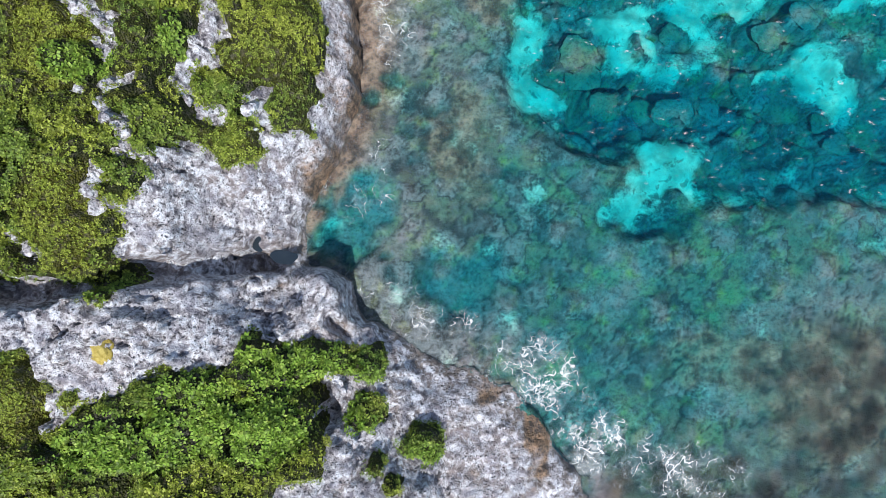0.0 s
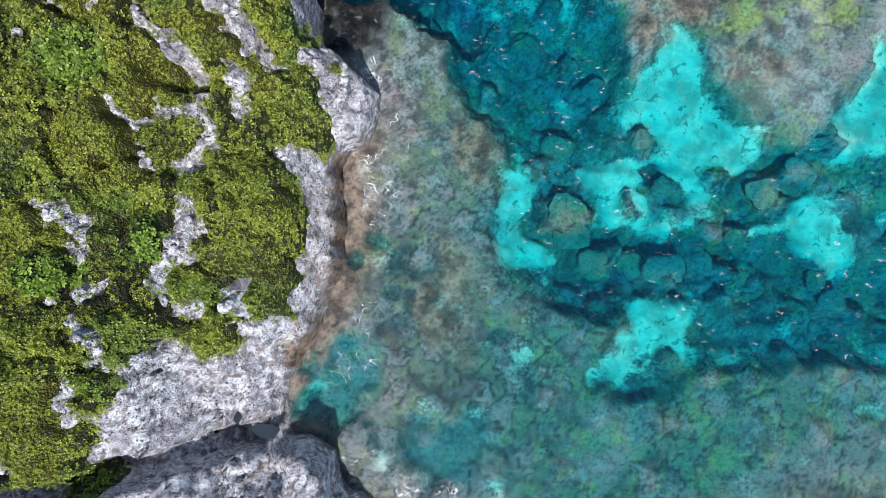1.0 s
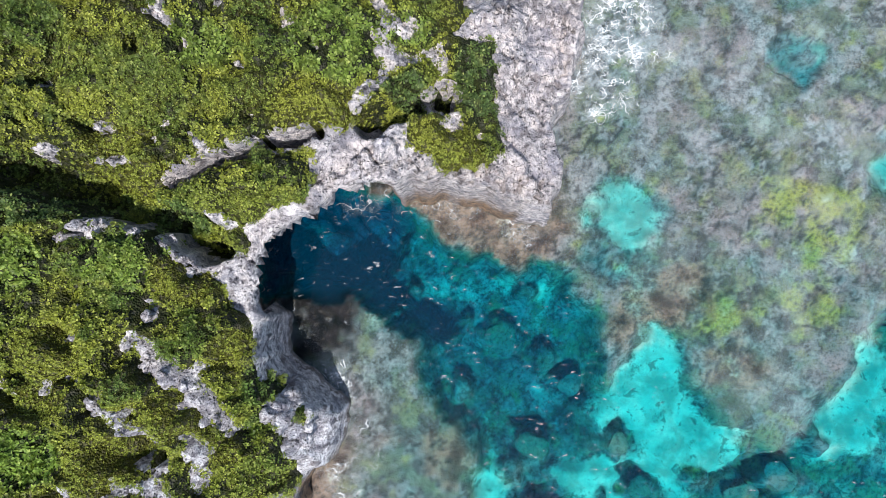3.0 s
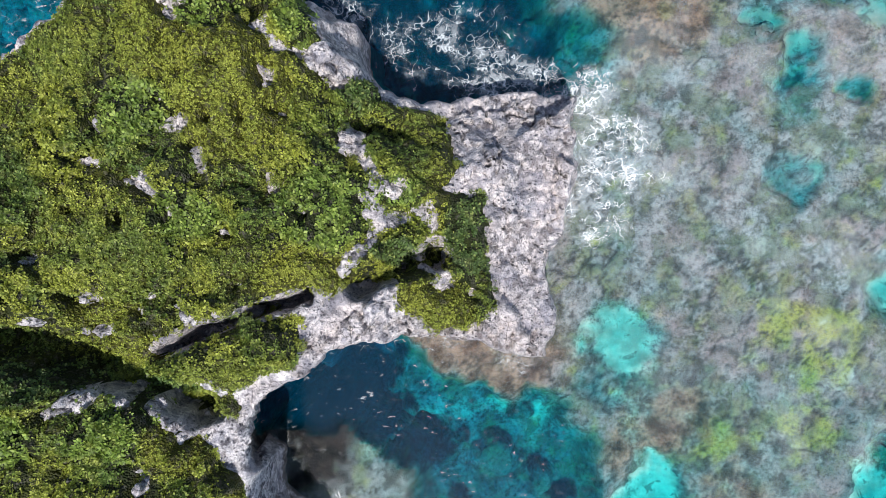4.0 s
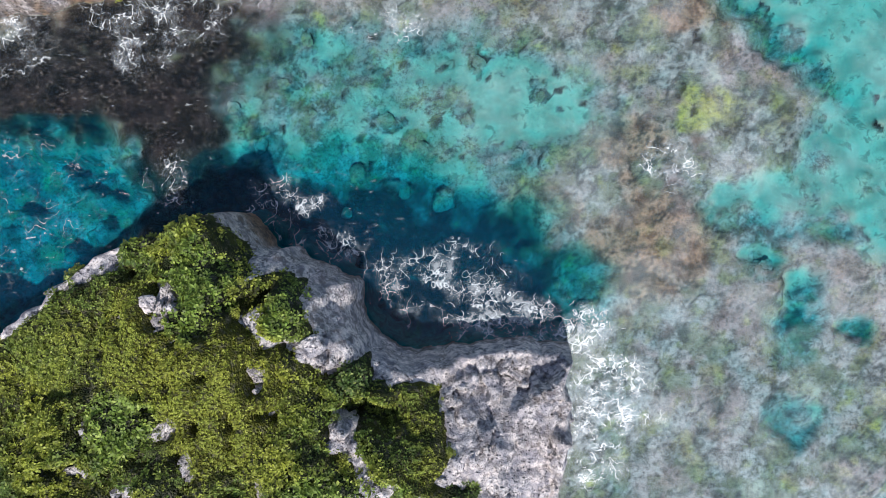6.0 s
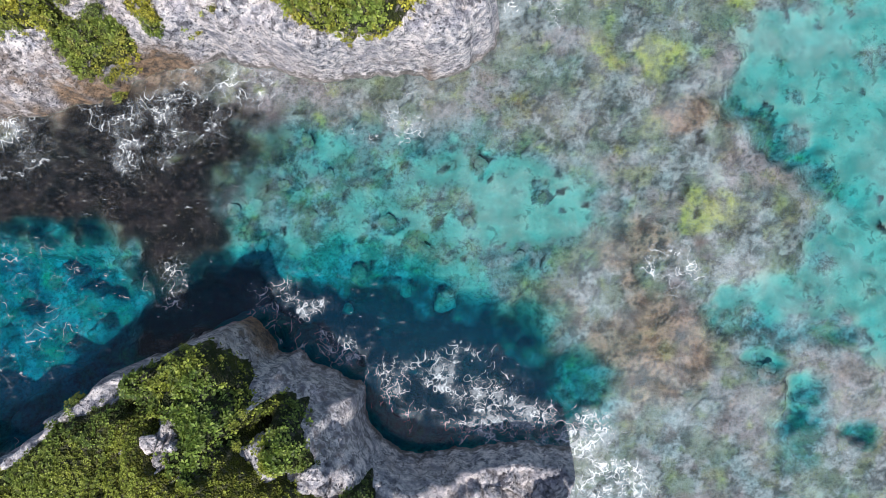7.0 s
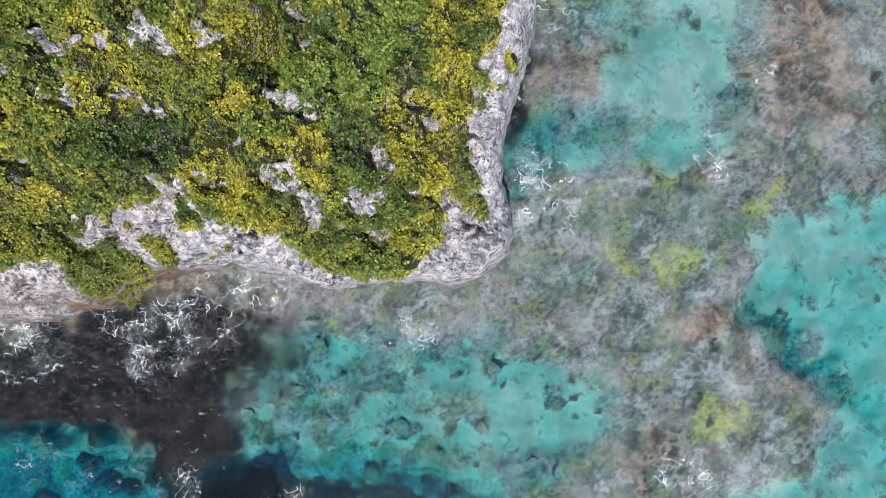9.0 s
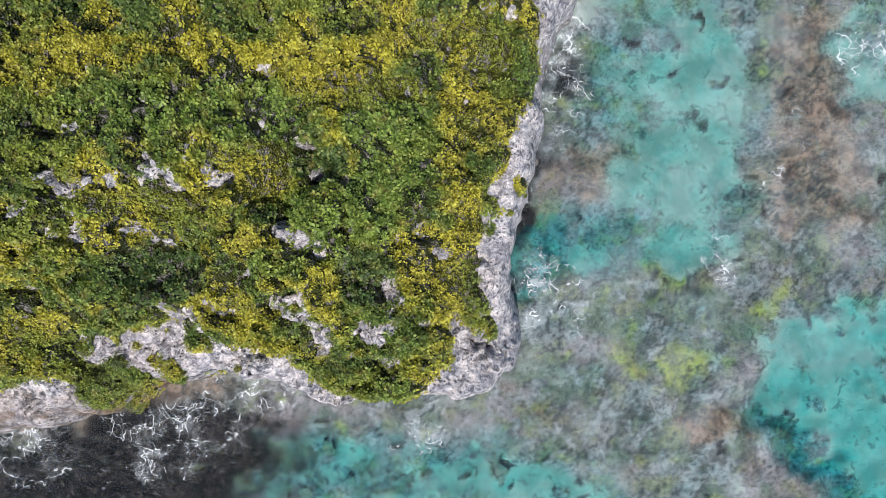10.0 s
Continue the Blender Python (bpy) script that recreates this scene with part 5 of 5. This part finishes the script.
    near = ease(d + 1.0 * rough(x, y, 3, 3, 83), -5.5, -0.8)
    shallow = ease(-depth, -2.2, -1.2)
    depth = depth * (1 - near * shallow) + 0.3 * near * shallow
    brown = np.max([blob(x, y, bx, by, 1.3 * rx, 1.3 * ry, 0.5) for bx, by, rx, ry in RUST], axis=0)
    russet = np.maximum(np.maximum(0.7 * shelf, 0.28 * plum), np.max([blob(wx, wy, bx, by, rx, ry, 0.8) for bx, by, rx, ry in BROWN_REEF], axis=0))
    russet = 0.95 * ease(russet + 0.9 * rough(x, y, 3, 5, 197), 0.1, 0.8) * stony
    return np.maximum(0.45 * depth, 0.08), sand, algae, dark, np.maximum(near * shallow * brown, russet), head, np.maximum(gap * stony, 0.7 * pit), d


def steps(low, high, fine, far):
    """Coordinates that are even from low to high and widen out to far."""
    mid = np.arange(low, high + fine / 2, fine)
    reach, grown = fine, []
    while sum(grown) < far:
        reach *= 1.2
        grown.append(reach)
    out = np.cumsum(grown)
    return np.concatenate([low - out[::-1], mid, mid[-1] + out])


def sheet(name, xs, ys, z, mat, keep=None, values=None, shift=None):
    """A mesh over a grid of coordinates."""
    nx, ny = len(xs), len(ys)
    gx, gy = np.meshgrid(xs, ys)
    if shift is not None:
        gx, gy = gx + shift[0], gy + shift[1]
    places = np.stack([gx, gy, z], -1).reshape(-1, 3)
    index = np.arange(nx * ny).reshape(ny, nx)
    faces = np.stack([index[:-1, :-1], index[:-1, 1:], index[1:, 1:], index[1:, :-1]], -1).reshape(-1, 4)
    if keep is not None:
        faces = faces[keep.reshape(-1)[faces].any(1)]
        used = np.unique(faces)
        lookup = np.zeros(nx * ny, np.int64)
        lookup[used] = np.arange(len(used))
        faces, places = lookup[faces], places[used]
        values = {k: v.reshape(-1)[used] for k, v in (values or {}).items()}
    mesh = raw_mesh(name, places, faces, [mat], smooth=True)
    for key, v in (values or {}).items():
        mesh.attributes.new(key, "FLOAT", "POINT").data.foreach_set("value", v.reshape(-1).astype(np.float32))
    return mesh


def raw_mesh(name, places, faces, mats, slots=None, smooth=False):
    mesh = bpy.data.meshes.new(name)
    side = faces.shape[1]
    mesh.vertices.add(len(places))
    mesh.vertices.foreach_set("co", places.astype(np.float32).reshape(-1))
    mesh.loops.add(faces.size)
    mesh.loops.foreach_set("vertex_index", faces.astype(np.int32).reshape(-1))
    mesh.polygons.add(len(faces))
    mesh.polygons.foreach_set("loop_start", np.arange(0, faces.size, side, dtype=np.int32))
    if slots is not None:
        mesh.polygons.foreach_set("material_index", slots.astype(np.int32))
    mesh.update(calc_edges=True)
    mesh.polygons.foreach_set("use_smooth", np.full(len(faces), smooth))
    for m in mats:
        mesh.materials.append(m)
    return mesh


# ---- the coast rock ----
xs, ys = steps(-47, 14, 0.22, 700), steps(-34, 155, 0.22, 700)
land_xs, land_ys = xs, ys
gx, gy = np.meshgrid(xs, ys)
land_z, land_d = land_height(gx, gy)
# the undercut wall of the cove, and a shallow notch at the sea all along
slope_y, slope_x = np.gradient(land_d, ys, xs)
size = np.hypot(slope_x, slope_y) + 1e-6
cave = np.max([ease(-np.hypot(gx - cx, gy - cy), -4.5, -1.5) for cx, cy, *_ in COVE[1:5]], axis=0)
low = ease(-land_z, -8.6, -5.0) * ease(-land_d, -3, -0.8) * ease(land_d, -3.5, -2.2)
push = 3.6 * cave * low
lichen, rust = 0 * gx, 0 * gx
for blobs_of, field in ((LICHEN_AND_SHADE, lichen), (RUST, rust)):
    for bx, by, rx, ry in blobs_of:
        np.maximum(field, blob(gx, gy, bx, by, rx, ry, 0.6), out=field)
lichen, rust = torn(0.8 * lichen, gx, gy, 211, 3), torn(0.85 * rust, gx, gy, 213, 3)
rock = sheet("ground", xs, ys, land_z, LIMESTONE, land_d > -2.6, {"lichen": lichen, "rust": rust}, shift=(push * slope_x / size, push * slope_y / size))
tagged(new("ground", rock), "weathered grey and white limestone coast with karst pits and steep cliffs", "coast rock", kind="structure")

# ---- low scrub over the rock ----
green = green_at(gx, gy, land_d)
thick = green.astype(float)
for _ in range(2):
    for axis in (0, 1):
        thick = (np.roll(thick, 1, axis) + thick + np.roll(thick, -1, axis)) / 3
mx, my = gx + 0.8 * rough(gx, gy, 2.5, 3, 145), gy + 0.8 * rough(gx, gy, 2.5, 3, 147)
clump = (0.85 * dome(mx, my, 1.25, 143) + 0.45 * dome(gx, gy, 0.7, 144)) * ease(rough(gx, gy, 5, 3, 142), -0.5, 0.35)
dome_z, (gold, lush, dim) = cushions(gx, gy)
cushioned = ease(dome_z, 0.05, 0.5)
hump = (1 - 0.85 * cushioned) * 1.5 * dome(mx, my, 3.2, 141) + dome_z + (1 - 0.5 * cushioned * (1 - lush)) * clump + 0.1 * rough(gx, gy, 0.6, 2, 149)
broad = thick.copy()
for _ in range(8):
    for axis in (0, 1):
        broad = (np.roll(broad, 1, axis) + broad + np.roll(broad, -1, axis)) / 3
hump *= ease(broad, 0.25, 0.9) * (0.15 + 0.85 * calm(gx, gy))
smooth_z = land_z.copy()
for _ in range(5):
    for axis in (0, 1):
        smooth_z = (np.roll(smooth_z, 1, axis) + smooth_z + np.roll(smooth_z, -1, axis)) / 3
scrub_z = np.where(thick > 0.3, np.maximum(smooth_z, land_z - 0.3), land_z) - 0.3 + ease(thick, 0, 1) * (0.45 + hump)
tilt_y, tilt_x = np.gradient(scrub_z, ys, xs)
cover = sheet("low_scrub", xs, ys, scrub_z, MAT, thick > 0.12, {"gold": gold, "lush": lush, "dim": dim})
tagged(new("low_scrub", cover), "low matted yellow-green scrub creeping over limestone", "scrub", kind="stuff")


def sample(field, x, y):
    return field[np.clip(np.searchsorted(land_ys, y), 0, len(land_ys) - 1), np.clip(np.searchsorted(land_xs, x), 0, len(land_xs) - 1)]


def rosettes(count, seed):
    """Rosettes of five folded leaves all over the scrub."""
    rnd = np.random.RandomState(seed)
    x, y = rnd.uniform(-46, 13, count), rnd.uniform(-33, 154, count)
    fine, broadleaf = sample(gold, x, y), sample(lush, x, y)
    odds = 0.14 + 0.08 * sample(hump, x, y) + 0.50 * sample(clump, x, y) + 0.45 * fine - 0.10 * broadleaf + 0.95 * rough(x, y, 2.6, 4, 151)
    stray = (sample(broad, x, y) > 0.2) & (sample(land_d, x, y) > 2) & (rnd.uniform(0, 1, count) < 0.05 + 0.25 * ease(rough(x, y, 1.5, 3, 153), 0.1, 0.5))
    keep = ((sample(thick, x, y) > 0.35) & (rnd.uniform(0, 1, count) < odds)) | stray
    x, y = x[keep], y[keep]
    z = np.maximum(sample(scrub_z, x, y), sample(land_z, x, y)) + rnd.uniform(0.0, 0.16, len(x))
    heart = np.stack([x, y, z], -1)[:, None, :]
    fine, broadleaf = fine[keep], broadleaf[keep]
    size = (0.17 + 0.10 * ease(rough(x, y, 9, 2, 157), 0.2, -0.1) + 0.06 * ease(y, 60, 100)) * (1 - fine) + 0.13 * fine
    size = ((size + broadleaf * (0.34 - size)) * rnd.uniform(0.75, 1.3, len(x)))[:, None, None]
    lean = np.clip(np.stack([-sample(tilt_x, x, y), -sample(tilt_y, x, y), 0 * x], -1), -0.9, 0.9)[:, None, :]
    normal = rnd.normal(0, 0.26, (len(x), 1, 3)) + lean + [0, 0, 1]
    normal /= np.linalg.norm(normal, axis=-1, keepdims=True)
    side = np.cross(normal, [0.2, 0.95, 0.1])
    side /= np.linalg.norm(side, axis=-1, keepdims=True)
    other = np.cross(normal, side)
    a = (rnd.uniform(0, 6.28, (len(x), 1)) + np.arange(5) * 1.257 + rnd.uniform(-0.2, 0.2, (len(x), 5)))[..., None]
    out = np.cos(a) * side + np.sin(a) * other
    rise = rnd.uniform(0.05, 0.6, a.shape)
    across = np.cross(normal, out) * size * 0.3
    mid = heart + 0.6 * size * (out + 1.25 * rise * normal)
    places = np.stack([heart + 0.1 * size * out, mid + across, heart + size * (out + rise * normal), mid - across], 2).reshape(-1, 3)
    return places, np.arange(len(places)).reshape(-1, 4)


def toned(mesh, places):
    """Give leaves the tone of the bush that they grow on."""
    x, y = places[:, 0], places[:, 1]
    for key, field in (("gold", gold), ("lush", lush), ("dim", dim)):
        mesh.attributes.new(key, "FLOAT", "POINT").data.foreach_set("value", sample(field, x, y).astype(np.float32))
    return mesh


leaf_places, leaf_faces = rosettes(520000, 7)
tagged(new("scrub_leaves", toned(raw_mesh("scrub_leaves", leaf_places, leaf_faces, [LEAF]), leaf_places)), "small glossy green leaf rosettes of coastal scrub", "leaves", kind="stuff")

# ---- the sea floor and the sea ----
xs, ys = steps(-50, 50, 0.3, 900), steps(-34, 156, 0.3, 900)
gx, gy = np.meshgrid(xs, ys)
depth, sand, algae, dark, shore_stone, head, gap, d = sea_floor(gx, gy)
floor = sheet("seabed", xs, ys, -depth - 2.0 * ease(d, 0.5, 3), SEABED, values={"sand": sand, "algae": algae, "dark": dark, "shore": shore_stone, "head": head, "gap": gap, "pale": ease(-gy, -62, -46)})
tagged(new("seabed", floor), "shallow coral reef flat with olive weed and pale sand pools under clear water", "seabed", kind="structure")
xs, ys = steps(-50, 50, 0.6, 900), steps(-34, 156, 0.6, 900)
gx, gy = np.meshgrid(xs, ys)
depth, _, _, dark, _, _, _, d = sea_floor(gx, gy)
foam = 0 * gx
fx, fy = gx + 1.2 * rough(gx, gy, 4, 3, 91), gy + 1.2 * rough(gx, gy, 4, 3, 97)
for bx, by, rx, ry, much in FOAM + FOAM_NORTH:
    foam = np.maximum(foam, (1.25 if by < 60 else 1.5 if by < 88 else 1.3) * much * blob(fx, fy, bx, by, rx, ry, 0.5))
foam = np.maximum(foam, 0.42 * calm(gx, gy) * ease(d, -2.5, -0.3) * ease(rough(gx, gy, 6, 3, 101), -0.15, 0.3))
glint = np.max([blob(fx, fy, bx, by, rx, ry, 0.7) for bx, by, rx, ry in GLINTS], axis=0)
# the veil is palest over the shallow flats of the east and north
milk = ease(gx + 0.45 * gy, 26, 64) * ease(-depth, -1.7, -0.5) * (1 - dark)
swell = 0.05 * calm(gx, gy) * rough(gx, gy, 5, 3, 103)
sea = sheet("water", xs, ys, swell, SEA, values={"depth": depth, "foam": foam, "milk": milk, "glint": glint})
water = tagged(new("water", sea), "clear turquoise sea with white lace of foam along the rocks", "water", kind="structure")
water.visible_shadow = False


# ---- rock pools ----
def pool_water(rx, ry):
    bm = bmesh.new()
    ring = [bm.verts.new((rx * math.cos(a) * (1 + 0.12 * math.sin(3 * a)), ry * math.sin(a) * (1 + 0.14 * math.cos(2 * a + 1)), 0)) for a in np.linspace(0, 6.283, 25)[:-1]]
    bm.faces.new(ring)
    mesh = bpy.data.meshes.new("rock_pool")
    bm.to_mesh(mesh)
    mesh.materials.append(POOL)
    return mesh


for bx, by, rx, ry in ROCK_POOLS:
    pool = new("rock_pool", pool_water(rx, ry))
    pool.location = (bx, by, 2.2)
    tagged(pool, "still dark tide pool in a hollow of the limestone", "pool", kind="structure")


# ---- boulders and outcrops ----
def boulder_mesh(seed, mat, fine=4):
    bm = bmesh.new()
    bmesh.ops.create_icosphere(bm, subdivisions=fine, radius=1.0)
    shift = Vector((seed * 7.1, seed * 3.3, 0))
    for v in bm.verts:
        p = v.co.copy()
        crag = 0.45 * noise.noise(p * 0.9 + shift) + 0.30 * (0.35 - abs(noise.noise(p * 1.9 + shift))) + 0.22 * (0.3 - abs(noise.noise(p * 4.2 + shift)))
        v.co = p * (1 + crag)
        v.co.x = round(v.co.x * 3 + 0.35 * noise.noise(p * 2 + shift)) / 3 * 0.45 + v.co.x * 0.55
        v.co.z *= 0.75
    mesh = bpy.data.meshes.new("boulder")
    bm.to_mesh(mesh)
    for f in mesh.polygons:
        f.use_smooth = True
    mesh.materials.append(mat)
    return mesh


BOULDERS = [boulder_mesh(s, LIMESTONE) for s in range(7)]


def place_boulders():
    rnd = np.random.RandomState(21)
    found = []
    for lines_of, gap in ((SPINES, 8.0), (OUTCROPS, 1.6)):
        for width, weight, points in lines_of:
            for a, b in zip(points, points[1:]):
                for k in range(max(1, int(math.dist(a, b) / gap))):
                    t = rnd.uniform()
                    off = rnd.normal(0, 0.55 * width, 2)
                    found.append((a[0] + t * (b[0] - a[0]) + off[0], a[1] + t * (b[1] - a[1]) + off[1], rnd.uniform(0.3, 0.8) * (1.1 if gap < 2 else 0.6)))
    bx, by = np.array([f[0] for f in found]), np.array([f[1] for f in found])
    z, d = land_height(bx, by)
    for (x, y, r), h, off_shore in zip(found, z, d):
        if off_shore < 1.0:
            continue
        rock_knob = new("boulder", BOULDERS[rnd.randint(7)])
        turn = rnd.uniform(0, 360)
        rock_knob.matrix_basis = pose(x, y, h + 0.1 * r, rnd.uniform(-15, 15), rnd.uniform(-15, 15), turn) @ Matrix.Diagonal((r, r * rnd.uniform(0.7, 1.2), r * rnd.uniform(0.7, 1.1), 1))
        tagged(rock_knob, "pitted pale grey limestone boulder among the scrub", "boulder", "limestone boulders")


place_boulders()
for bx, by, rx, ry in OCHRE_BOULDERS:
    stone = new("boulder", boulder_mesh(31, OCHRE))
    stone.matrix_basis = pose(bx, by, float(land_height(np.array([bx]), np.array([by]))[0][0]) + 0.2) @ Matrix.Diagonal((rx, ry, 0.7, 1))
    tagged(stone, "rounded boulder covered in ochre yellow lichen", "boulder", "limestone boulders")


# ---- coral heads ----
HEADS = [boulder_mesh(40 + s, SEABED, 3) for s in range(5)]
for n, (bx, by, r) in enumerate(CORAL):
    deep = float(sea_floor(np.array([bx]), np.array([by]))[0][0])
    coral = new("coral_head", HEADS[n % 5])
    tall = min(0.5, 0.3 * deep)
    coral.matrix_basis = pose(bx, by, -deep + 0.1 * tall, 0, 0, 67 * n) @ Matrix.Diagonal((0.7 * r, 0.62 * r, tall, 1))
    tagged(coral, "rounded olive-grey coral head on the sea floor under clear water", "coral", "coral heads")


# ---- shrubs ----
def shrub_shape(seed, radius, rosettes, leaf, fold=6):
    """Leaves in rosettes over a lumpy dome, with a core of twigs coloured dark for the shade inside: places, quads,
    slots.
    """
    rnd = np.random.RandomState(seed)
    n = np.arange(rosettes) + 0.5
    up = 1 - 1.12 * n / rosettes
    turn = np.pi * (1 + 5 ** 0.5) * n + rnd.uniform(-0.3, 0.3, rosettes)
    flat = np.sqrt(np.maximum(1 - up * up, 0.02))
    way = np.stack([np.cos(turn) * flat, np.sin(turn) * flat, up], -1)
    lump = 1 + 0.22 * np.sin(3 * turn + rnd.uniform(0, 6)) * flat + rnd.uniform(-0.18, 0.12, rosettes)
    heart = way * lump[:, None] * [radius, radius, radius * 0.72]
    places, faces = [], []
    for p, w in zip(heart, way):
        normal = w + rnd.normal(0, 0.25, 3) + [0, 0, 0.5]
        normal /= np.linalg.norm(normal)
        side = np.cross(normal, [0.3, 0.9, 0.1])
        side /= np.linalg.norm(side)
        other = np.cross(normal, side)
        start = rnd.uniform(0, 6.28)
        for k in range(fold):
            a = start + k * 6.283 / fold + rnd.uniform(-0.2, 0.2)
            length = leaf * rnd.uniform(0.75, 1.25)
            out = np.cos(a) * side + np.sin(a) * other
            across = np.cross(normal, out) * length * 0.27
            rise = rnd.uniform(0.1, 0.55)
            base, tip = p + 0.1 * length * out, p + length * (out + rise * normal)
            mid = p + 0.6 * length * (out + rise * 1.25 * normal)
            at = len(places)
            places += [base, mid + across, tip, mid - across]
            faces.append((at, at + 1, at + 2, at + 3))
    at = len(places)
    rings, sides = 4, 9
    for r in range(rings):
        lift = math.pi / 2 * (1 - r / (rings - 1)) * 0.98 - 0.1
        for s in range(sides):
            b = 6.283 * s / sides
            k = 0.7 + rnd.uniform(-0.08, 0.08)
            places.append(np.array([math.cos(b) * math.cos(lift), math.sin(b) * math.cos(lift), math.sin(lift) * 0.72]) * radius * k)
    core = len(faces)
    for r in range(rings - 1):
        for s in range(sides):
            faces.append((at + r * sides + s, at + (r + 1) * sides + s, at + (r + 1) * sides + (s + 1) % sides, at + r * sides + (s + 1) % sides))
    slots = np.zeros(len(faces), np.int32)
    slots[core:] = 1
    return np.array(places), np.array(faces), slots


SHAPES = [shrub_shape(s, 1.0, 84, 0.22) for s in range(4)] + [shrub_shape(9 + s, 1.0, 125, 0.13, 5) for s in range(4)]


def crown_mesh(kind, tone):
    places, faces, slots = SHAPES[kind]
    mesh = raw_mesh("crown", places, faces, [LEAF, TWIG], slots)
    for key, value in zip(("gold", "lush", "dim"), tone):
        mesh.attributes.new(key, "FLOAT", "POINT").data.foreach_set("value", np.full(len(places), value, np.float32))
    return mesh


TONES = ((0, 0, 0), (1, 0, 0), (0, 1, 0), (0, 0.7, 1))
CROWNS = {(kind, tone): crown_mesh(kind, tone) for kind in range(8) for tone in TONES}


def stem_mesh():
    bm = bmesh.new()
    bmesh.ops.create_cone(bm, segments=7, radius1=0.09, radius2=0.05, depth=1.0)
    for v in bm.verts:
        v.co.x += 0.08 * v.co.z
    for n in range(3):
        m = pose(0.05, 0, 0.3, 35, 0, 120 * n) @ Matrix.Translation((0, 0, 0.3))
        bmesh.ops.create_cone(bm, segments=5, radius1=0.045, radius2=0.02, depth=0.6, matrix=m)
    mesh = bpy.data.meshes.new("stem")
    bm.to_mesh(mesh)
    mesh.materials.append(TWIG)
    return mesh


STEM = stem_mesh()


def shrub_spots():
    """Where shrubs grow: x, y, radius. The big ones first, then smaller ones in the room that is left."""
    rnd = np.random.RandomState(5)
    many = 5500
    px, py = rnd.uniform(-47, 14, many), rnd.uniform(-33, 155, many)
    coast = shore(px, py)[0]
    green = green_at(px, py, coast)
    px, py, coast = px[green], py[green], coast[green]
    room = np.minimum(coast * 0.6, 2.0)
    cell, spots = {}, []
    for n in range(len(px)):
        share = n / len(px)
        r = rnd.uniform(1.0, 1.5) if share < 0.015 else rnd.uniform(0.6, 1.0) if share < 0.12 else rnd.uniform(0.35, 0.65)
        if r > room[n] + 0.3:
            continue
        i, j = int(px[n] // 2), int(py[n] // 2)
        close = (q for a in (-1, 0, 1) for b in (-1, 0, 1) for q in cell.get((i + a, j + b), ()))
        if any((q[0] - px[n]) ** 2 + (q[1] - py[n]) ** 2 < (0.85 * (r + q[2])) ** 2 for q in close):
            continue
        spot = (px[n], py[n], r)
        cell.setdefault((i, j), []).append(spot)
        spots.append(spot)
    for bx, by, rx, ry in LONE_BUSHES:
        many = max(1, int(rx * ry * 1.6))
        for n in range(many):
            a, q = 2.4 * n, math.sqrt((n + 0.3) / many) * 0.8
            spots.append((bx + rx * q * math.cos(a), by + ry * q * math.sin(a), min(0.95, 0.62 * min(rx, ry)) * rnd.uniform(0.85, 1.15)))
    return spots


spots = shrub_spots()
sx, sy = np.array([s[0] for s in spots]), np.array([s[1] for s in spots])
ground_z = land_height(sx, sy)[0]
order = sorted(range(len(spots)), key=lambda n: -spots[n][0])
rnd = random.Random(3)
joined = {}
for rank, n in enumerate(order):
    x, y, r = spots[n]
    here = [float(sample(field, np.array([x]), np.array([y]))[0]) for field in (gold, lush, dim)]
    tone = TONES[3 if here[2] > 0.5 else 2 if here[1] > 0.5 else 1 if here[0] > 0.5 else 0]
    kind = 4 + rnd.randrange(4) if here[0] > 0.3 else rnd.randrange(4) if here[1] > 0.5 else rnd.randrange(4) if r < 1.0 and rough(np.array([x]), np.array([y]), 12, 2, 131)[0] < 0.15 else 4 + rnd.randrange(4)
    squash = rnd.uniform(0.6, 1.05)
    m = pose(x, y, float(ground_z[n]) + 0.2, rnd.uniform(-8, 8), rnd.uniform(-8, 8), rnd.uniform(0, 360)) @ Matrix.Diagonal((r, r, r * squash, 1))
    if rank < 300:
        shrub = new("shrub")
        shrub.matrix_basis = m
        look_of = "leafy green shrub with broad glossy leaf rosettes" if kind < 4 else "dense rounded shrub with fine yellow-green leaves"
        size_of = "small " if r < 0.7 else "large " if r > 1.1 else ""
        tagged(shrub, size_of + look_of + " on limestone", "shrub", "coastal shrubs")
        new("crown", CROWNS[kind, tone]).parent = shrub
        new("stem", STEM).parent = shrub
    else:
        area = "south" if y < 3 else "west" if y < 50 else "headland" if y < 92 else "north"
        joined.setdefault(area, []).append((kind, np.array(m)))
for area, plants in joined.items():
    places, faces, slots, at = [], [], [], 0
    for kind, m in plants:
        p, f, s = SHAPES[kind]
        places.append(p @ m[:3, :3].T + m[:3, 3])
        faces.append(f + at)
        slots.append(s)
        at += len(p)
    places = np.concatenate(places)
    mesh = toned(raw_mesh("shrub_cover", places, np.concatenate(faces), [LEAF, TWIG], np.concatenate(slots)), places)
    tagged(new("shrub_cover", mesh), "thick green coastal scrub with yellow-green tips over limestone", "shrubs", kind="stuff")
